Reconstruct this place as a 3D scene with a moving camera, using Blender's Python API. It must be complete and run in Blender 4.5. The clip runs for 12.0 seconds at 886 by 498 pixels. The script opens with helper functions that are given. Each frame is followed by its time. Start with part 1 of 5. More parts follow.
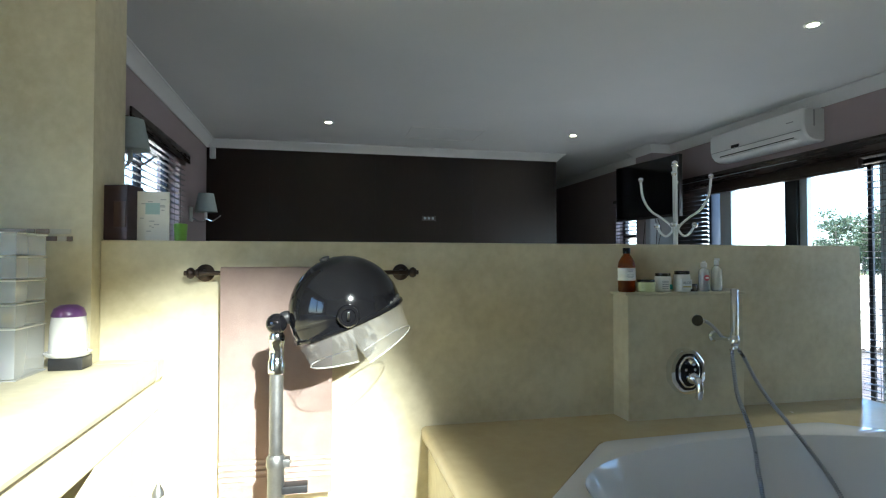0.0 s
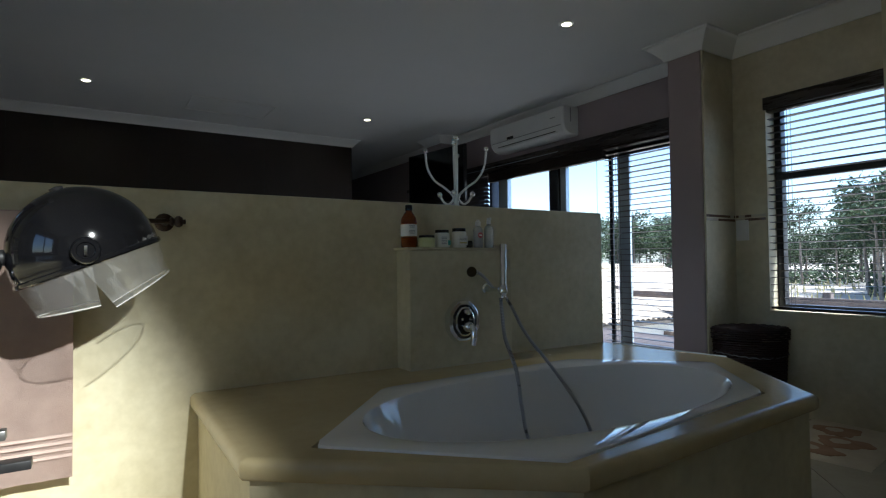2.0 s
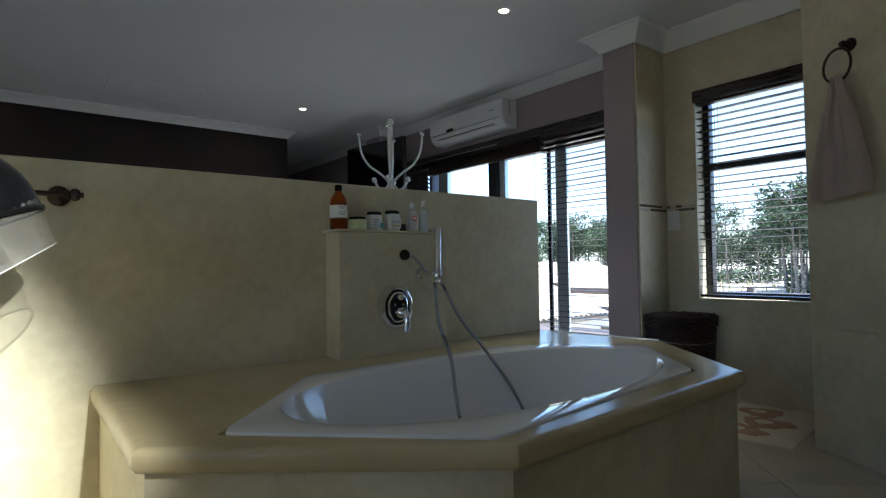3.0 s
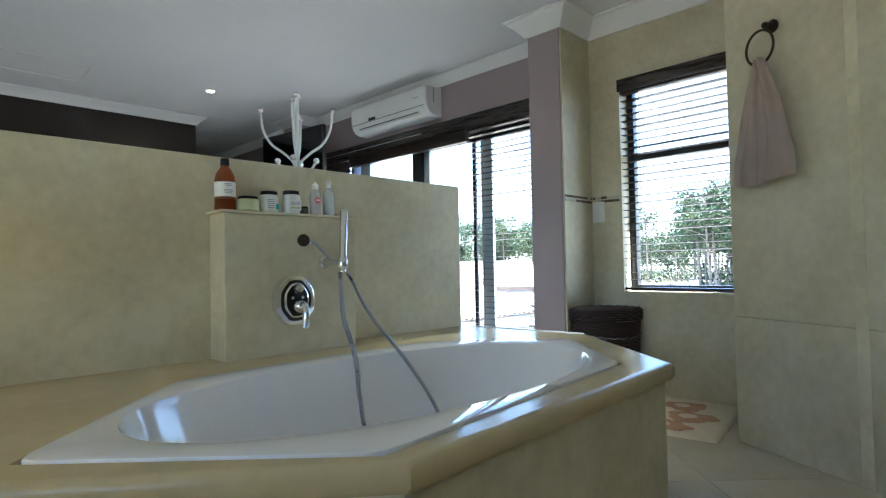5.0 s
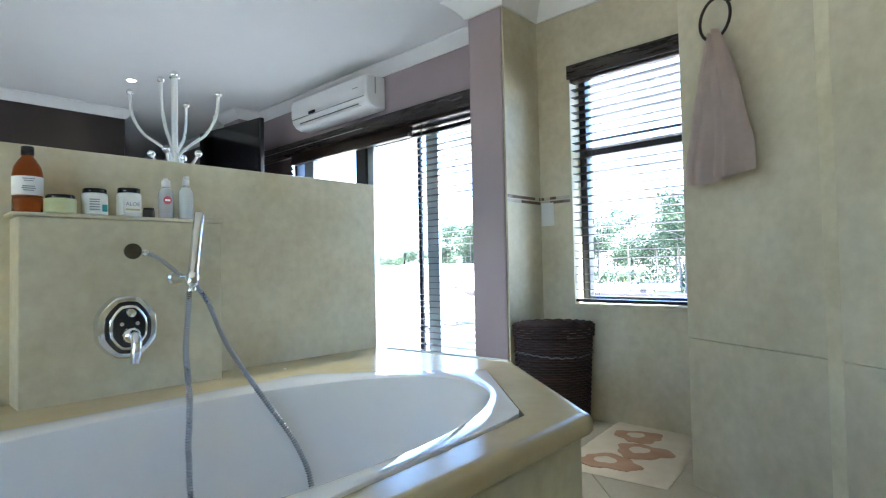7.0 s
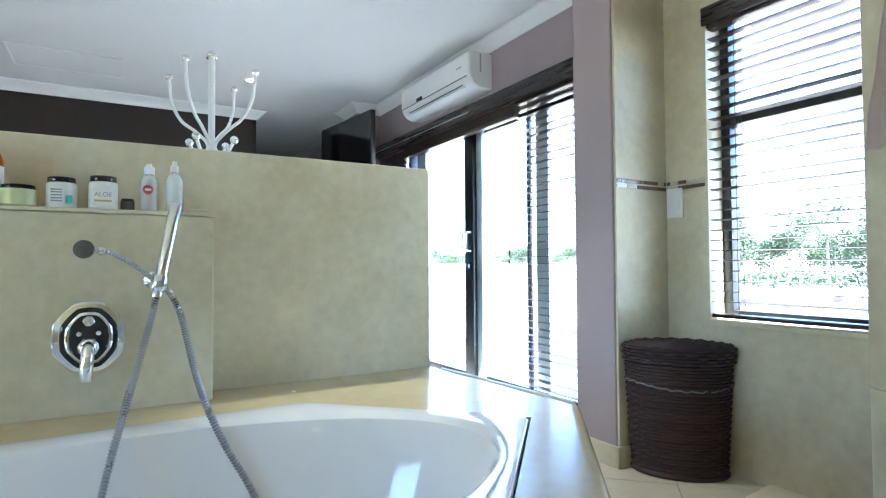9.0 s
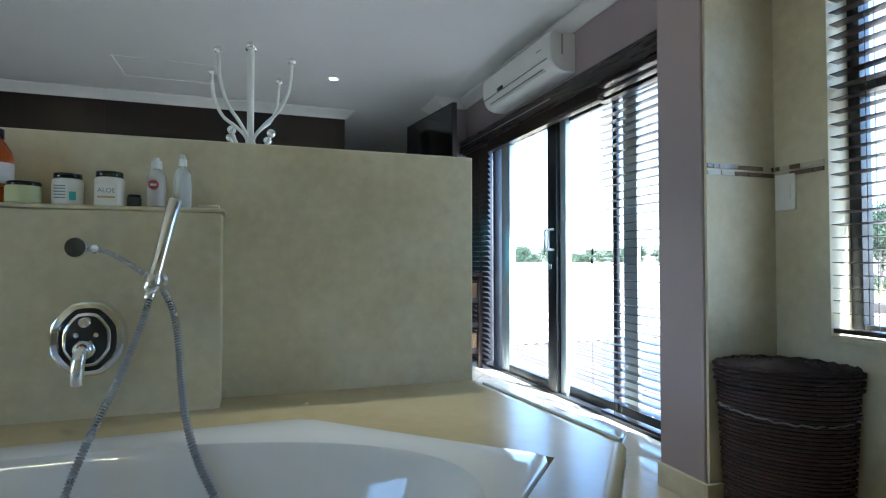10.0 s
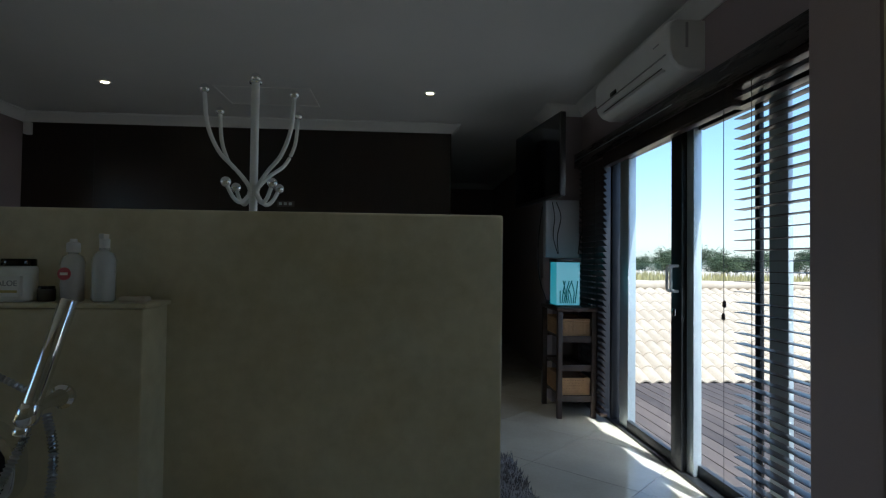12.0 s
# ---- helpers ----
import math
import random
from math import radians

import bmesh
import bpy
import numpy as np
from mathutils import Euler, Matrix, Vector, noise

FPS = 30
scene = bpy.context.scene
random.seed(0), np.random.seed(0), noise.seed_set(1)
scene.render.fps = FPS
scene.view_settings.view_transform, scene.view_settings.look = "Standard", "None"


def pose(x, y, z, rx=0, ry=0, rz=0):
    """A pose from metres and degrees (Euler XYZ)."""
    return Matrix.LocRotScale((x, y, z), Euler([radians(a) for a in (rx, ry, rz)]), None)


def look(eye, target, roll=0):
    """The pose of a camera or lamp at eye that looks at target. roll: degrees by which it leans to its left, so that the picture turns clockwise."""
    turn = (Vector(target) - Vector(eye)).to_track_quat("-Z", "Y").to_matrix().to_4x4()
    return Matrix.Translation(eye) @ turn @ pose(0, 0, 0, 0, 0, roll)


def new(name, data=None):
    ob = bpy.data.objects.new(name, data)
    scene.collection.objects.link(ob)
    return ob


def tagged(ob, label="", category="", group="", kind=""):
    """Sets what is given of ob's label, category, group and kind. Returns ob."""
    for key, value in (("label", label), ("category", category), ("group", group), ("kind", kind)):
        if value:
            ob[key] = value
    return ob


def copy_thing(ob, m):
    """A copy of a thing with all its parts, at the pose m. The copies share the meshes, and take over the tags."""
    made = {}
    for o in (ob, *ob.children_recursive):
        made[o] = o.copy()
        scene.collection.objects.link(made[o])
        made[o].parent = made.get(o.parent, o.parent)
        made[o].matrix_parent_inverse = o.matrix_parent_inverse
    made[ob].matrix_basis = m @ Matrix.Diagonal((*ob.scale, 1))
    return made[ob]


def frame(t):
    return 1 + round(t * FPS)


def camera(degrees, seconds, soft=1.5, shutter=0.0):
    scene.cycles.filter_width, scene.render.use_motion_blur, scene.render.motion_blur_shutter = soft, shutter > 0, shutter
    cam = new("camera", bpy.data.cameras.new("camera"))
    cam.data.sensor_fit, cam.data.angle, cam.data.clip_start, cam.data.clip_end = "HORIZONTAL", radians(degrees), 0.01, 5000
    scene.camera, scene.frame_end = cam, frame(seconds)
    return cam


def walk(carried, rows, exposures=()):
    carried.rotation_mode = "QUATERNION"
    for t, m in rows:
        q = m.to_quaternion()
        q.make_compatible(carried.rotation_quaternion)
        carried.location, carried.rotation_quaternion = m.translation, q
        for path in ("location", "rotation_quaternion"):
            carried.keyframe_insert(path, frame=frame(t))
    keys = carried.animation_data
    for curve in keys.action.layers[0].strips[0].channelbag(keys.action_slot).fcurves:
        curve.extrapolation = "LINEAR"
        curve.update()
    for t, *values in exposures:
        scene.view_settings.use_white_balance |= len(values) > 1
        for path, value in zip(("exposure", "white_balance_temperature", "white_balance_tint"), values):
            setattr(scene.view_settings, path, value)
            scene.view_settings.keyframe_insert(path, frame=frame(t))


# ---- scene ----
cam = camera(76.8, 12.0, soft=1.2)
PATH = [
    (0, (4.91, 3.154, 1.248), (5.342, 5.106, 1.296), 0.0),
    (0.5, (4.938, 3.142, 1.199), (5.584, 5.033, 1.253), -0.2),
    (1, (4.951, 3.147, 1.143), (5.764, 4.973, 1.198), -0.4),
    (1.5, (4.974, 3.159, 1.077), (5.944, 4.907, 1.133), -0.6),
    (2, (4.998, 3.164, 1.041), (6.074, 4.849, 1.092), -0.7),
    (2.5, (5.052, 3.201, 0.987), (6.225, 4.82, 1.043), -0.8),
    (3, (5.095, 3.218, 0.956), (6.334, 4.787, 1.011), -0.9),
    (5, (5.342, 3.361, 0.895), (6.76, 4.77, 0.952), -1.1),
    (5.5, (5.462, 3.387, 0.92), (6.915, 4.76, 0.976), -1.2),
    (6, (5.58, 3.414, 0.938), (7.056, 4.762, 0.995), -1.2),
    (6.5, (5.741, 3.414, 0.937), (7.218, 4.761, 0.997), -1.2),
    (8.5, (6.393, 3.523, 0.939), (7.557, 5.148, 0.991), -0.7),
    (9, (6.564, 3.565, 0.955), (7.57, 5.292, 1.01), -0.4),
    (9.5, (6.739, 3.626, 0.949), (7.542, 5.457, 1.003), -0.2),
    (10, (6.896, 3.679, 0.962), (7.544, 5.57, 1.012), 0.0),
    (10.5, (7.082, 3.755, 0.984), (7.552, 5.699, 1.035), 0.3),
    (11, (7.244, 3.868, 1.021), (7.585, 5.838, 1.071), 0.5),
    (11.5, (7.339, 4.008, 1.11), (7.575, 5.993, 1.159), 0.5),
    (12, (7.381, 4.107, 1.212), (7.521, 6.102, 1.261), 0.7),
]
EXPOSURES = [(t, e, k, tint) for t, e, k, tint in ((0.0, 2.72, 5150, 5), (0.7, 2.1, 5100, 5), (1.5, 1.4, 5100, 7), (2.0, 1.3, 5200, 9), (3.0, 1.9, 5200, 9), (5.0, 3.3, 5200, 7), (6.5, 3.7, 5050, 8), (8.5, 4.4, 4950, 9), (9.5, 3.75, 5000, 5), (10.0, 3.12, 5020, 5), (10.5, 2.3, 5050, 5), (11.5, 1.22, 5200, 6), (12.0, 0.82, 5300, 6))]
walk(cam, [(t, look(eye, target, roll)) for t, eye, target, roll in PATH], EXPOSURES)

# ---- light ----
world = bpy.data.worlds.new("sky")
scene.world = world
world.use_nodes = True
wn = world.node_tree.nodes
sky = wn.new("ShaderNodeTexSky")
sky.sky_type, sky.sun_disc = "NISHITA", False
sky.sun_elevation, sky.sun_rotation = radians(61), radians(157)
sky.dust_density, sky.air_density = 1.0, 1.0
wn["Background"].inputs[1].default_value = 0.15
world.node_tree.links.new(sky.outputs[0], wn["Background"].inputs[0])
sun = new("sun", bpy.data.lights.new("sun", "SUN"))
sun.data.energy, sun.data.angle, sun.data.color = 5.0, radians(0.5), (1.0, 0.95, 0.87)
sun.matrix_world = look((12 + 0.15, 5 - 0.5, 11), (12, 5, 10))


def downlight_lamp(x, y, watts, cone, aim=(0, 0), blend=0.6):
    lamp = new("downlight_beam", bpy.data.lights.new("downlight_beam", "SPOT"))
    lamp.data.energy, lamp.data.spot_size, lamp.data.spot_blend = watts, radians(cone), blend
    lamp.data.shadow_soft_size, lamp.data.color = 0.03, (1.0, 0.90, 0.70)
    lamp.matrix_world = look((x, y, 2.60), (x + aim[0], y + aim[1], 0))


DOWNLIGHTS = [(7.68, 5.806), (7.58, 8.715), (4.99, 8.70)]
for x, y in DOWNLIGHTS:
    downlight_lamp(x, y, 8, 70)
downlight_lamp(5.45, 1.80, 950, 26, (-1.05, 4.02), 1.0)


# ---- materials ----
def mat(name, color, rough=0.5, metal=0.0, color2=None, scale=3.0, fine=60.0, bump=0.0, rough2=None, stretch=(1, 1, 1), coat=0.0, per_object=0.0, contrast=0.35):
    m = bpy.data.materials.new(name)
    m.use_nodes = True
    nt = m.node_tree
    b = nt.nodes["Principled BSDF"]
    b.inputs["Roughness"].default_value, b.inputs["Metallic"].default_value = rough, metal
    b.inputs["Base Color"].default_value = (*color, 1)
    b.inputs["Coat Weight"].default_value = coat
    if color2 is None:
        return m
    co = nt.nodes.new("ShaderNodeTexCoord")
    mp = nt.nodes.new("ShaderNodeMapping")
    mp.inputs["Scale"].default_value = stretch
    nt.links.new(co.outputs["Object"], mp.inputs[0])
    big = nt.nodes.new("ShaderNodeTexNoise")
    big.inputs["Scale"].default_value, big.inputs["Detail"].default_value, big.inputs["Roughness"].default_value = scale, 6, 0.62
    small = nt.nodes.new("ShaderNodeTexNoise")
    small.inputs["Scale"].default_value, small.inputs["Detail"].default_value = fine, 4
    for n in (big, small):
        nt.links.new(mp.outputs[0], n.inputs["Vector"])
    mixf = nt.nodes.new("ShaderNodeMix")
    mixf.inputs["Factor"].default_value = 0.25
    nt.links.new(big.outputs["Fac"], mixf.inputs["A"])
    nt.links.new(small.outputs["Fac"], mixf.inputs["B"])
    ramp = nt.nodes.new("ShaderNodeValToRGB")
    ramp.color_ramp.elements[0].position, ramp.color_ramp.elements[1].position = 0.5 - contrast / 2, 0.5 + contrast / 2
    ramp.color_ramp.elements[0].color, ramp.color_ramp.elements[1].color = (*color, 1), (*color2, 1)
    out = mixf.outputs["Result"]
    if per_object:
        info = nt.nodes.new("ShaderNodeObjectInfo")
        add = nt.nodes.new("ShaderNodeMath")
        add.operation = "MULTIPLY_ADD"
        add.inputs[1].default_value = per_object
        nt.links.new(info.outputs["Random"], add.inputs[0])
        nt.links.new(out, add.inputs[2])
        sub = nt.nodes.new("ShaderNodeMath")
        sub.operation = "SUBTRACT"
        sub.inputs[1].default_value = per_object / 2
        nt.links.new(add.outputs[0], sub.inputs[0])
        out = sub.outputs[0]
    nt.links.new(out, ramp.inputs[0])
    nt.links.new(ramp.outputs[0], b.inputs["Base Color"])
    rr = nt.nodes.new("ShaderNodeMapRange")
    rr.inputs["From Min"].default_value, rr.inputs["From Max"].default_value = 0.3, 0.7
    rr.inputs["To Min"].default_value, rr.inputs["To Max"].default_value = rough, rough2 if rough2 is not None else rough * 1.3
    nt.links.new(big.outputs["Fac"], rr.inputs[0])
    nt.links.new(rr.outputs[0], b.inputs["Roughness"])
    if bump:
        bp = nt.nodes.new("ShaderNodeBump")
        bp.inputs["Strength"].default_value, bp.inputs["Distance"].default_value = bump, 0.004
        nt.links.new(mixf.outputs["Result"], bp.inputs["Height"])
        nt.links.new(bp.outputs[0], b.inputs["Normal"])
    return m


def glass(name, tint=(1, 1, 1), rough=0.0, ior=1.45):
    m = bpy.data.materials.new(name)
    m.use_nodes = True
    b = m.node_tree.nodes["Principled BSDF"]
    b.inputs["Base Color"].default_value = (*tint, 1)
    b.inputs["Roughness"].default_value, b.inputs["IOR"].default_value = rough, ior
    b.inputs["Transmission Weight"].default_value = 1.0
    return m


def glow(name, color, strength):
    m = mat(name, (0.8, 0.8, 0.8))
    b = m.node_tree.nodes["Principled BSDF"]
    b.inputs["Emission Color"].default_value, b.inputs["Emission Strength"].default_value = (*color, 1), strength
    return m


cement = mat("polished_cement", (0.50, 0.445, 0.275), 0.38, 0, (0.69, 0.635, 0.445), 2.2, 26, 0.12, 0.6, contrast=0.27)
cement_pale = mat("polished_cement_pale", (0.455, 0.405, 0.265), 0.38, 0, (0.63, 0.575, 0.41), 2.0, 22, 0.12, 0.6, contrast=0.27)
cement_deck = mat("sealed_cement", (0.46, 0.37, 0.19), 0.16, 0, (0.58, 0.49, 0.28), 2.3, 26, 0.05, 0.28, contrast=0.5)
lavender = mat("lavender_paint", (0.33, 0.27, 0.275), 0.6, 0, (0.37, 0.31, 0.31), 1.5, 220, 0.08)
white_paint = mat("white_paint", (0.76, 0.77, 0.76), 0.7, 0, (0.82, 0.82, 0.81), 1.0, 300, 0.05)
cornice_m = mat("cornice_paint", (0.8, 0.8, 0.78), 0.5, 0, (0.84, 0.84, 0.82), 2, 150, 0.03)
dark_wall = mat("dark_veneer", (0.012, 0.008, 0.007), 0.32, 0, (0.026, 0.016, 0.013), 1.6, 40, 0.05, 0.42, (1, 1, 0.25))
tile_m = mat("floor_tile", (0.48, 0.43, 0.33), 0.08, 0, (0.58, 0.53, 0.42), 2.5, 50, 0.02, 0.17, per_object=0.12)
grout_m = mat("grout", (0.20, 0.19, 0.17), 0.8, 0, (0.28, 0.26, 0.22), 20, 200, 0.2)
enamel = mat("white_enamel", (0.80, 0.80, 0.79), 0.06, 0, (0.83, 0.83, 0.82), 2, 20, 0.0, 0.09, coat=0.5)
chrome = mat("chrome", (0.85, 0.86, 0.88), 0.06, 1.0, (0.80, 0.82, 0.85), 8, 60, 0.0, 0.12)
steel = mat("brushed_steel", (0.20, 0.20, 0.195), 0.35, 0.9, (0.28, 0.28, 0.27), 10, 150, 0.1, 0.5)
bronze = mat("dark_bronze", (0.035, 0.026, 0.022), 0.35, 0.7, (0.07, 0.05, 0.04), 20, 120, 0.1, 0.5)
gloss_black = mat("black_enamel", (0.004, 0.004, 0.005), 0.06, 0, (0.007, 0.007, 0.008), 6, 60, 0.0, 0.09)
black_plastic = mat("black_plastic", (0.012, 0.012, 0.013), 0.35, 0, (0.02, 0.02, 0.021), 20, 150, 0.05)
slat_m = mat("espresso_slat", (0.020, 0.013, 0.010), 0.28, 0, (0.045, 0.028, 0.020), 3, 60, 0.1, 0.42, (12, 1, 12), per_object=0.15)
valance_m = mat("espresso_valance", (0.016, 0.011, 0.009), 0.22, 0, (0.03, 0.02, 0.016), 3, 60, 0.06, 0.34, (12, 1, 12))
alu_dark = mat("bronze_aluminium", (0.03, 0.032, 0.036), 0.35, 0.6, (0.045, 0.047, 0.05), 8, 120, 0.03)
alu_pale = mat("satin_aluminium", (0.50, 0.56, 0.58), 0.35, 0.5, (0.56, 0.62, 0.64), 8, 120, 0.03)
pane_m = glass("window_glass", (0.97, 0.99, 0.98), 0.0, 1.1)


def clear(name, tint, alpha, rough=0.06):
    """Thin clear plastic: mostly see-through, with a glossy skin."""
    m = mat(name, tint, rough, coat=0.6)
    m.node_tree.nodes["Principled BSDF"].inputs["Alpha"].default_value = alpha
    return m


visor_m = clear("clear_visor", (0.80, 0.79, 0.76), 0.09)
visor_edge = clear("visor_edge", (0.75, 0.74, 0.70), 0.40, 0.2)
hose_m = mat("hose_steel", (0.42, 0.43, 0.45), 0.26, 1.0, (0.46, 0.47, 0.49), 8, 40, 0.0, 0.3)
hand_towel_m = mat("beige_towel", (0.54, 0.43, 0.365), 0.95, 0, (0.68, 0.56, 0.485), 6, 420, 0.9)
clear_plastic = clear("clear_plastic", (0.84, 0.86, 0.85), 0.34)
amber = glass("amber_glass", (0.55, 0.13, 0.02), 0.03, 1.4)
paper = mat("label_paper", (0.78, 0.77, 0.72), 0.6, 0, (0.84, 0.83, 0.78), 15, 120)
cream_jar = mat("white_cream", (0.76, 0.75, 0.66), 0.35, 0, (0.82, 0.81, 0.74), 10, 80)
green_cream = mat("pale_green_balm", (0.52, 0.56, 0.26), 0.3, 0, (0.60, 0.62, 0.33), 10, 80)
print_grey = mat("print_grey", (0.30, 0.30, 0.30), 0.6)
print_teal = mat("print_teal", (0.08, 0.42, 0.38), 0.6)
print_red = mat("print_red", (0.35, 0.05, 0.07), 0.6)
print_gold = mat("print_gold", (0.55, 0.45, 0.15), 0.5)
white_plastic = mat("white_plastic", (0.74, 0.74, 0.72), 0.35, 0, (0.79, 0.79, 0.77), 3, 60, 0.02, 0.45)
white_metal = mat("white_enamelled_metal", (0.76, 0.77, 0.76), 0.3, 0, (0.81, 0.82, 0.81), 12, 100, 0.04)
towel_m = mat("taupe_towel", (0.42, 0.315, 0.27), 0.95, 0, (0.54, 0.42, 0.365), 6, 420, 0.9)
rug_grey = mat("grey_shag", (0.16, 0.15, 0.15), 0.95, 0, (0.34, 0.32, 0.31), 12, 240, 0.9)
mat_cream = mat("cream_bathmat", (0.62, 0.54, 0.42), 0.95, 0, (0.72, 0.65, 0.52), 8, 350, 0.8)
mat_brown = mat("brown_bathmat_pattern", (0.38, 0.22, 0.13), 0.95, 0, (0.50, 0.33, 0.22), 9, 350, 0.8)
wicker = mat("dark_wicker", (0.022, 0.011, 0.012), 0.45, 0, (0.052, 0.026, 0.025), 14, 120, 0.4, per_object=0.3)
wicker_tan = mat("tan_wicker", (0.32, 0.18, 0.08), 0.6, 0, (0.50, 0.31, 0.15), 12, 120, 0.4)
dark_wood = mat("dark_stained_wood", (0.022, 0.012, 0.008), 0.35, 0, (0.055, 0.030, 0.020), 4, 70, 0.15, 0.5, (1, 1, 8))
bag_m = mat("black_bin_liner", (0.25, 0.25, 0.26), 0.25)
mosaic_dark = mat("mosaic_brown", (0.10, 0.065, 0.045), 0.2, 0, (0.20, 0.14, 0.10), 12, 60)
mosaic_pale = mat("mosaic_pale", (0.50, 0.46, 0.36), 0.2, 0, (0.58, 0.54, 0.44), 12, 60)
screen_m = mat("dark_screen", (0.004, 0.004, 0.006), 0.08, 0, (0.006, 0.006, 0.008), 4, 40, 0.0, 0.1)
# the water emits by itself; the tank has no lamp
tank_m = glow("glowing_water", (0.06, 0.70, 0.78), 0.15)
leaf_tank = mat("water_plant", (0.02, 0.16, 0.14), 0.5)
bulb_m = glow("bulb", (1.0, 0.80, 0.45), 14)
deck_wood = mat("weathered_decking", (0.05, 0.037, 0.031), 0.65, 0, (0.115, 0.086, 0.07), 3, 50, 0.35, 0.8, (6, 0.6, 6), per_object=0.35)
fence_wood = mat("grey_fence_wood", (0.12, 0.09, 0.07), 0.8, 0, (0.22, 0.18, 0.15), 4, 50, 0.3)
roof_m = mat("cream_roof_tile", (0.34, 0.27, 0.19), 0.75, 0, (0.47, 0.39, 0.29), 2.5, 40, 0.25)
# dark colour standing in for the shade under the roof tiles
roof_end = mat("roof_painted_shade", (0.09, 0.075, 0.06), 0.9, 0, (0.14, 0.12, 0.1), 9, 80)
sand_m = mat("pale_sand", (0.38, 0.32, 0.24), 0.95, 0, (0.50, 0.43, 0.34), 0.25, 6, 0.3)
grass_m = mat("dry_grass", (0.30, 0.25, 0.09), 0.9, 0, (0.46, 0.40, 0.18), 1.5, 20, 0.2)
bark = mat("grey_bark", (0.14, 0.11, 0.085), 0.9, 0, (0.27, 0.23, 0.19), 5, 50, 0.4, None, (1, 1, 0.3))
leaves = mat("pine_green", (0.025, 0.042, 0.018), 0.75, 0, (0.07, 0.095, 0.04), 0.9, 12, 0.0, per_object=0.2)
plaster_out = mat("white_render", (0.7, 0.68, 0.62), 0.8, 0, (0.78, 0.76, 0.70), 2, 50, 0.1)
purple_m = mat("purple_plastic", (0.12, 0.05, 0.16), 0.3, 0, (0.15, 0.07, 0.19), 8, 60)
green_pot = mat("lime_green_ceramic", (0.20, 0.42, 0.05), 0.35, 0, (0.25, 0.48, 0.08), 8, 60)
shade_m = mat("grey_green_lampshade", (0.36, 0.42, 0.41), 0.8, 0, (0.42, 0.48, 0.47), 20, 300, 0.2)
plum_box = mat("plum_box", (0.045, 0.028, 0.04), 0.35, 0, (0.06, 0.038, 0.052), 6, 60)
wall_pale = mat("pale_plaster", (0.55, 0.52, 0.47), 0.7, 0, (0.60, 0.57, 0.52), 1.5, 150, 0.05)
CEIL, TOP = 2.62, 1.333


# ---- building helpers ----
def box(bm, x0, y0, z0, x1, y1, z1, bevel=0.0):
    m = Matrix.LocRotScale(((x0 + x1) / 2, (y0 + y1) / 2, (z0 + z1) / 2), None, (abs(x1 - x0), abs(y1 - y0), abs(z1 - z0)))
    vs = bmesh.ops.create_cube(bm, size=1, matrix=m)["verts"]
    if bevel:
        es = {e for v in vs for e in v.link_edges}
        bmesh.ops.bevel(bm, geom=list(es), offset=bevel, segments=2, affect="EDGES", profile=0.6)
    return bm


def lathe(bm, profile, centre=(0, 0, 0), n=24, matrix=None, caps=True):
    rings = []
    for r, z in profile:
        ring = []
        for i in range(n):
            a = 2 * math.pi * i / n
            p = Vector((r * math.cos(a), r * math.sin(a), z))
            p = (matrix @ p) if matrix else p + Vector(centre)
            ring.append(bm.verts.new(p))
        rings.append(ring)
    for a, b in zip(rings, rings[1:]):
        for i in range(n):
            bm.faces.new((a[i], a[(i + 1) % n], b[(i + 1) % n], b[i]))
    if caps and profile[0][0] > 1e-4:
        bm.faces.new(list(reversed(rings[0])))
    if caps and profile[-1][0] > 1e-4:
        bm.faces.new(rings[-1])
    return bm


def spline(points, steps=12):
    ps = [Vector(p) for p in points]
    ps = [ps[0] * 2 - ps[1]] + ps + [ps[-1] * 2 - ps[-2]]
    out = []
    for i in range(1, len(ps) - 2):
        a, b, c, d = ps[i - 1:i + 3]
        for k in range(steps):
            t = k / steps
            out.append(0.5 * (2 * b + (c - a) * t + (2 * a - 5 * b + 4 * c - d) * t * t + (3 * b - a - 3 * c + d) * t ** 3))
    return out + [ps[-2]]


def tube(bm, pts, radius, n=10, ribs=0.0):
    ring_last, up = None, Vector((0.31, 0.42, 0.85))
    for i, p in enumerate(pts):
        d = (pts[min(i + 1, len(pts) - 1)] - pts[max(i - 1, 0)]).normalized()
        u = d.cross(up).normalized()
        v = d.cross(u)
        r = radius * (1 - ribs * (i % 2))
        ring = [bm.verts.new(p + (u * math.cos(2 * math.pi * k / n) + v * math.sin(2 * math.pi * k / n)) * r) for k in range(n)]
        if ring_last:
            for k in range(n):
                bm.faces.new((ring_last[k], ring_last[(k + 1) % n], ring[(k + 1) % n], ring[k]))
        else:
            bm.faces.new(list(reversed(ring)))
        ring_last = ring
    bm.faces.new(ring_last)
    return bm


def ball(bm, c, r, n=14):
    bmesh.ops.create_uvsphere(bm, u_segments=n, v_segments=n // 2 + 2, radius=r, matrix=Matrix.Translation(c))
    return bm


def mesh_of(name, bm, material, smooth=False):
    bmesh.ops.recalc_face_normals(bm, faces=bm.faces)
    me = bpy.data.meshes.new(name)
    bm.to_mesh(me)
    bm.free()
    if smooth:
        me.shade_smooth()
        me.set_sharp_from_angle(angle=radians(40))
    me.materials.append(material)
    return me


def structure(name, bm, material, label="", smooth=False):
    return tagged(new(name, mesh_of(name, bm, material, smooth)), label=label, kind="structure")


def boxes(name, material, *bs, label="", bevel=0.0):
    bm = bmesh.new()
    for b in bs:
        box(bm, *b, bevel)
    return structure(name, bm, material, label)


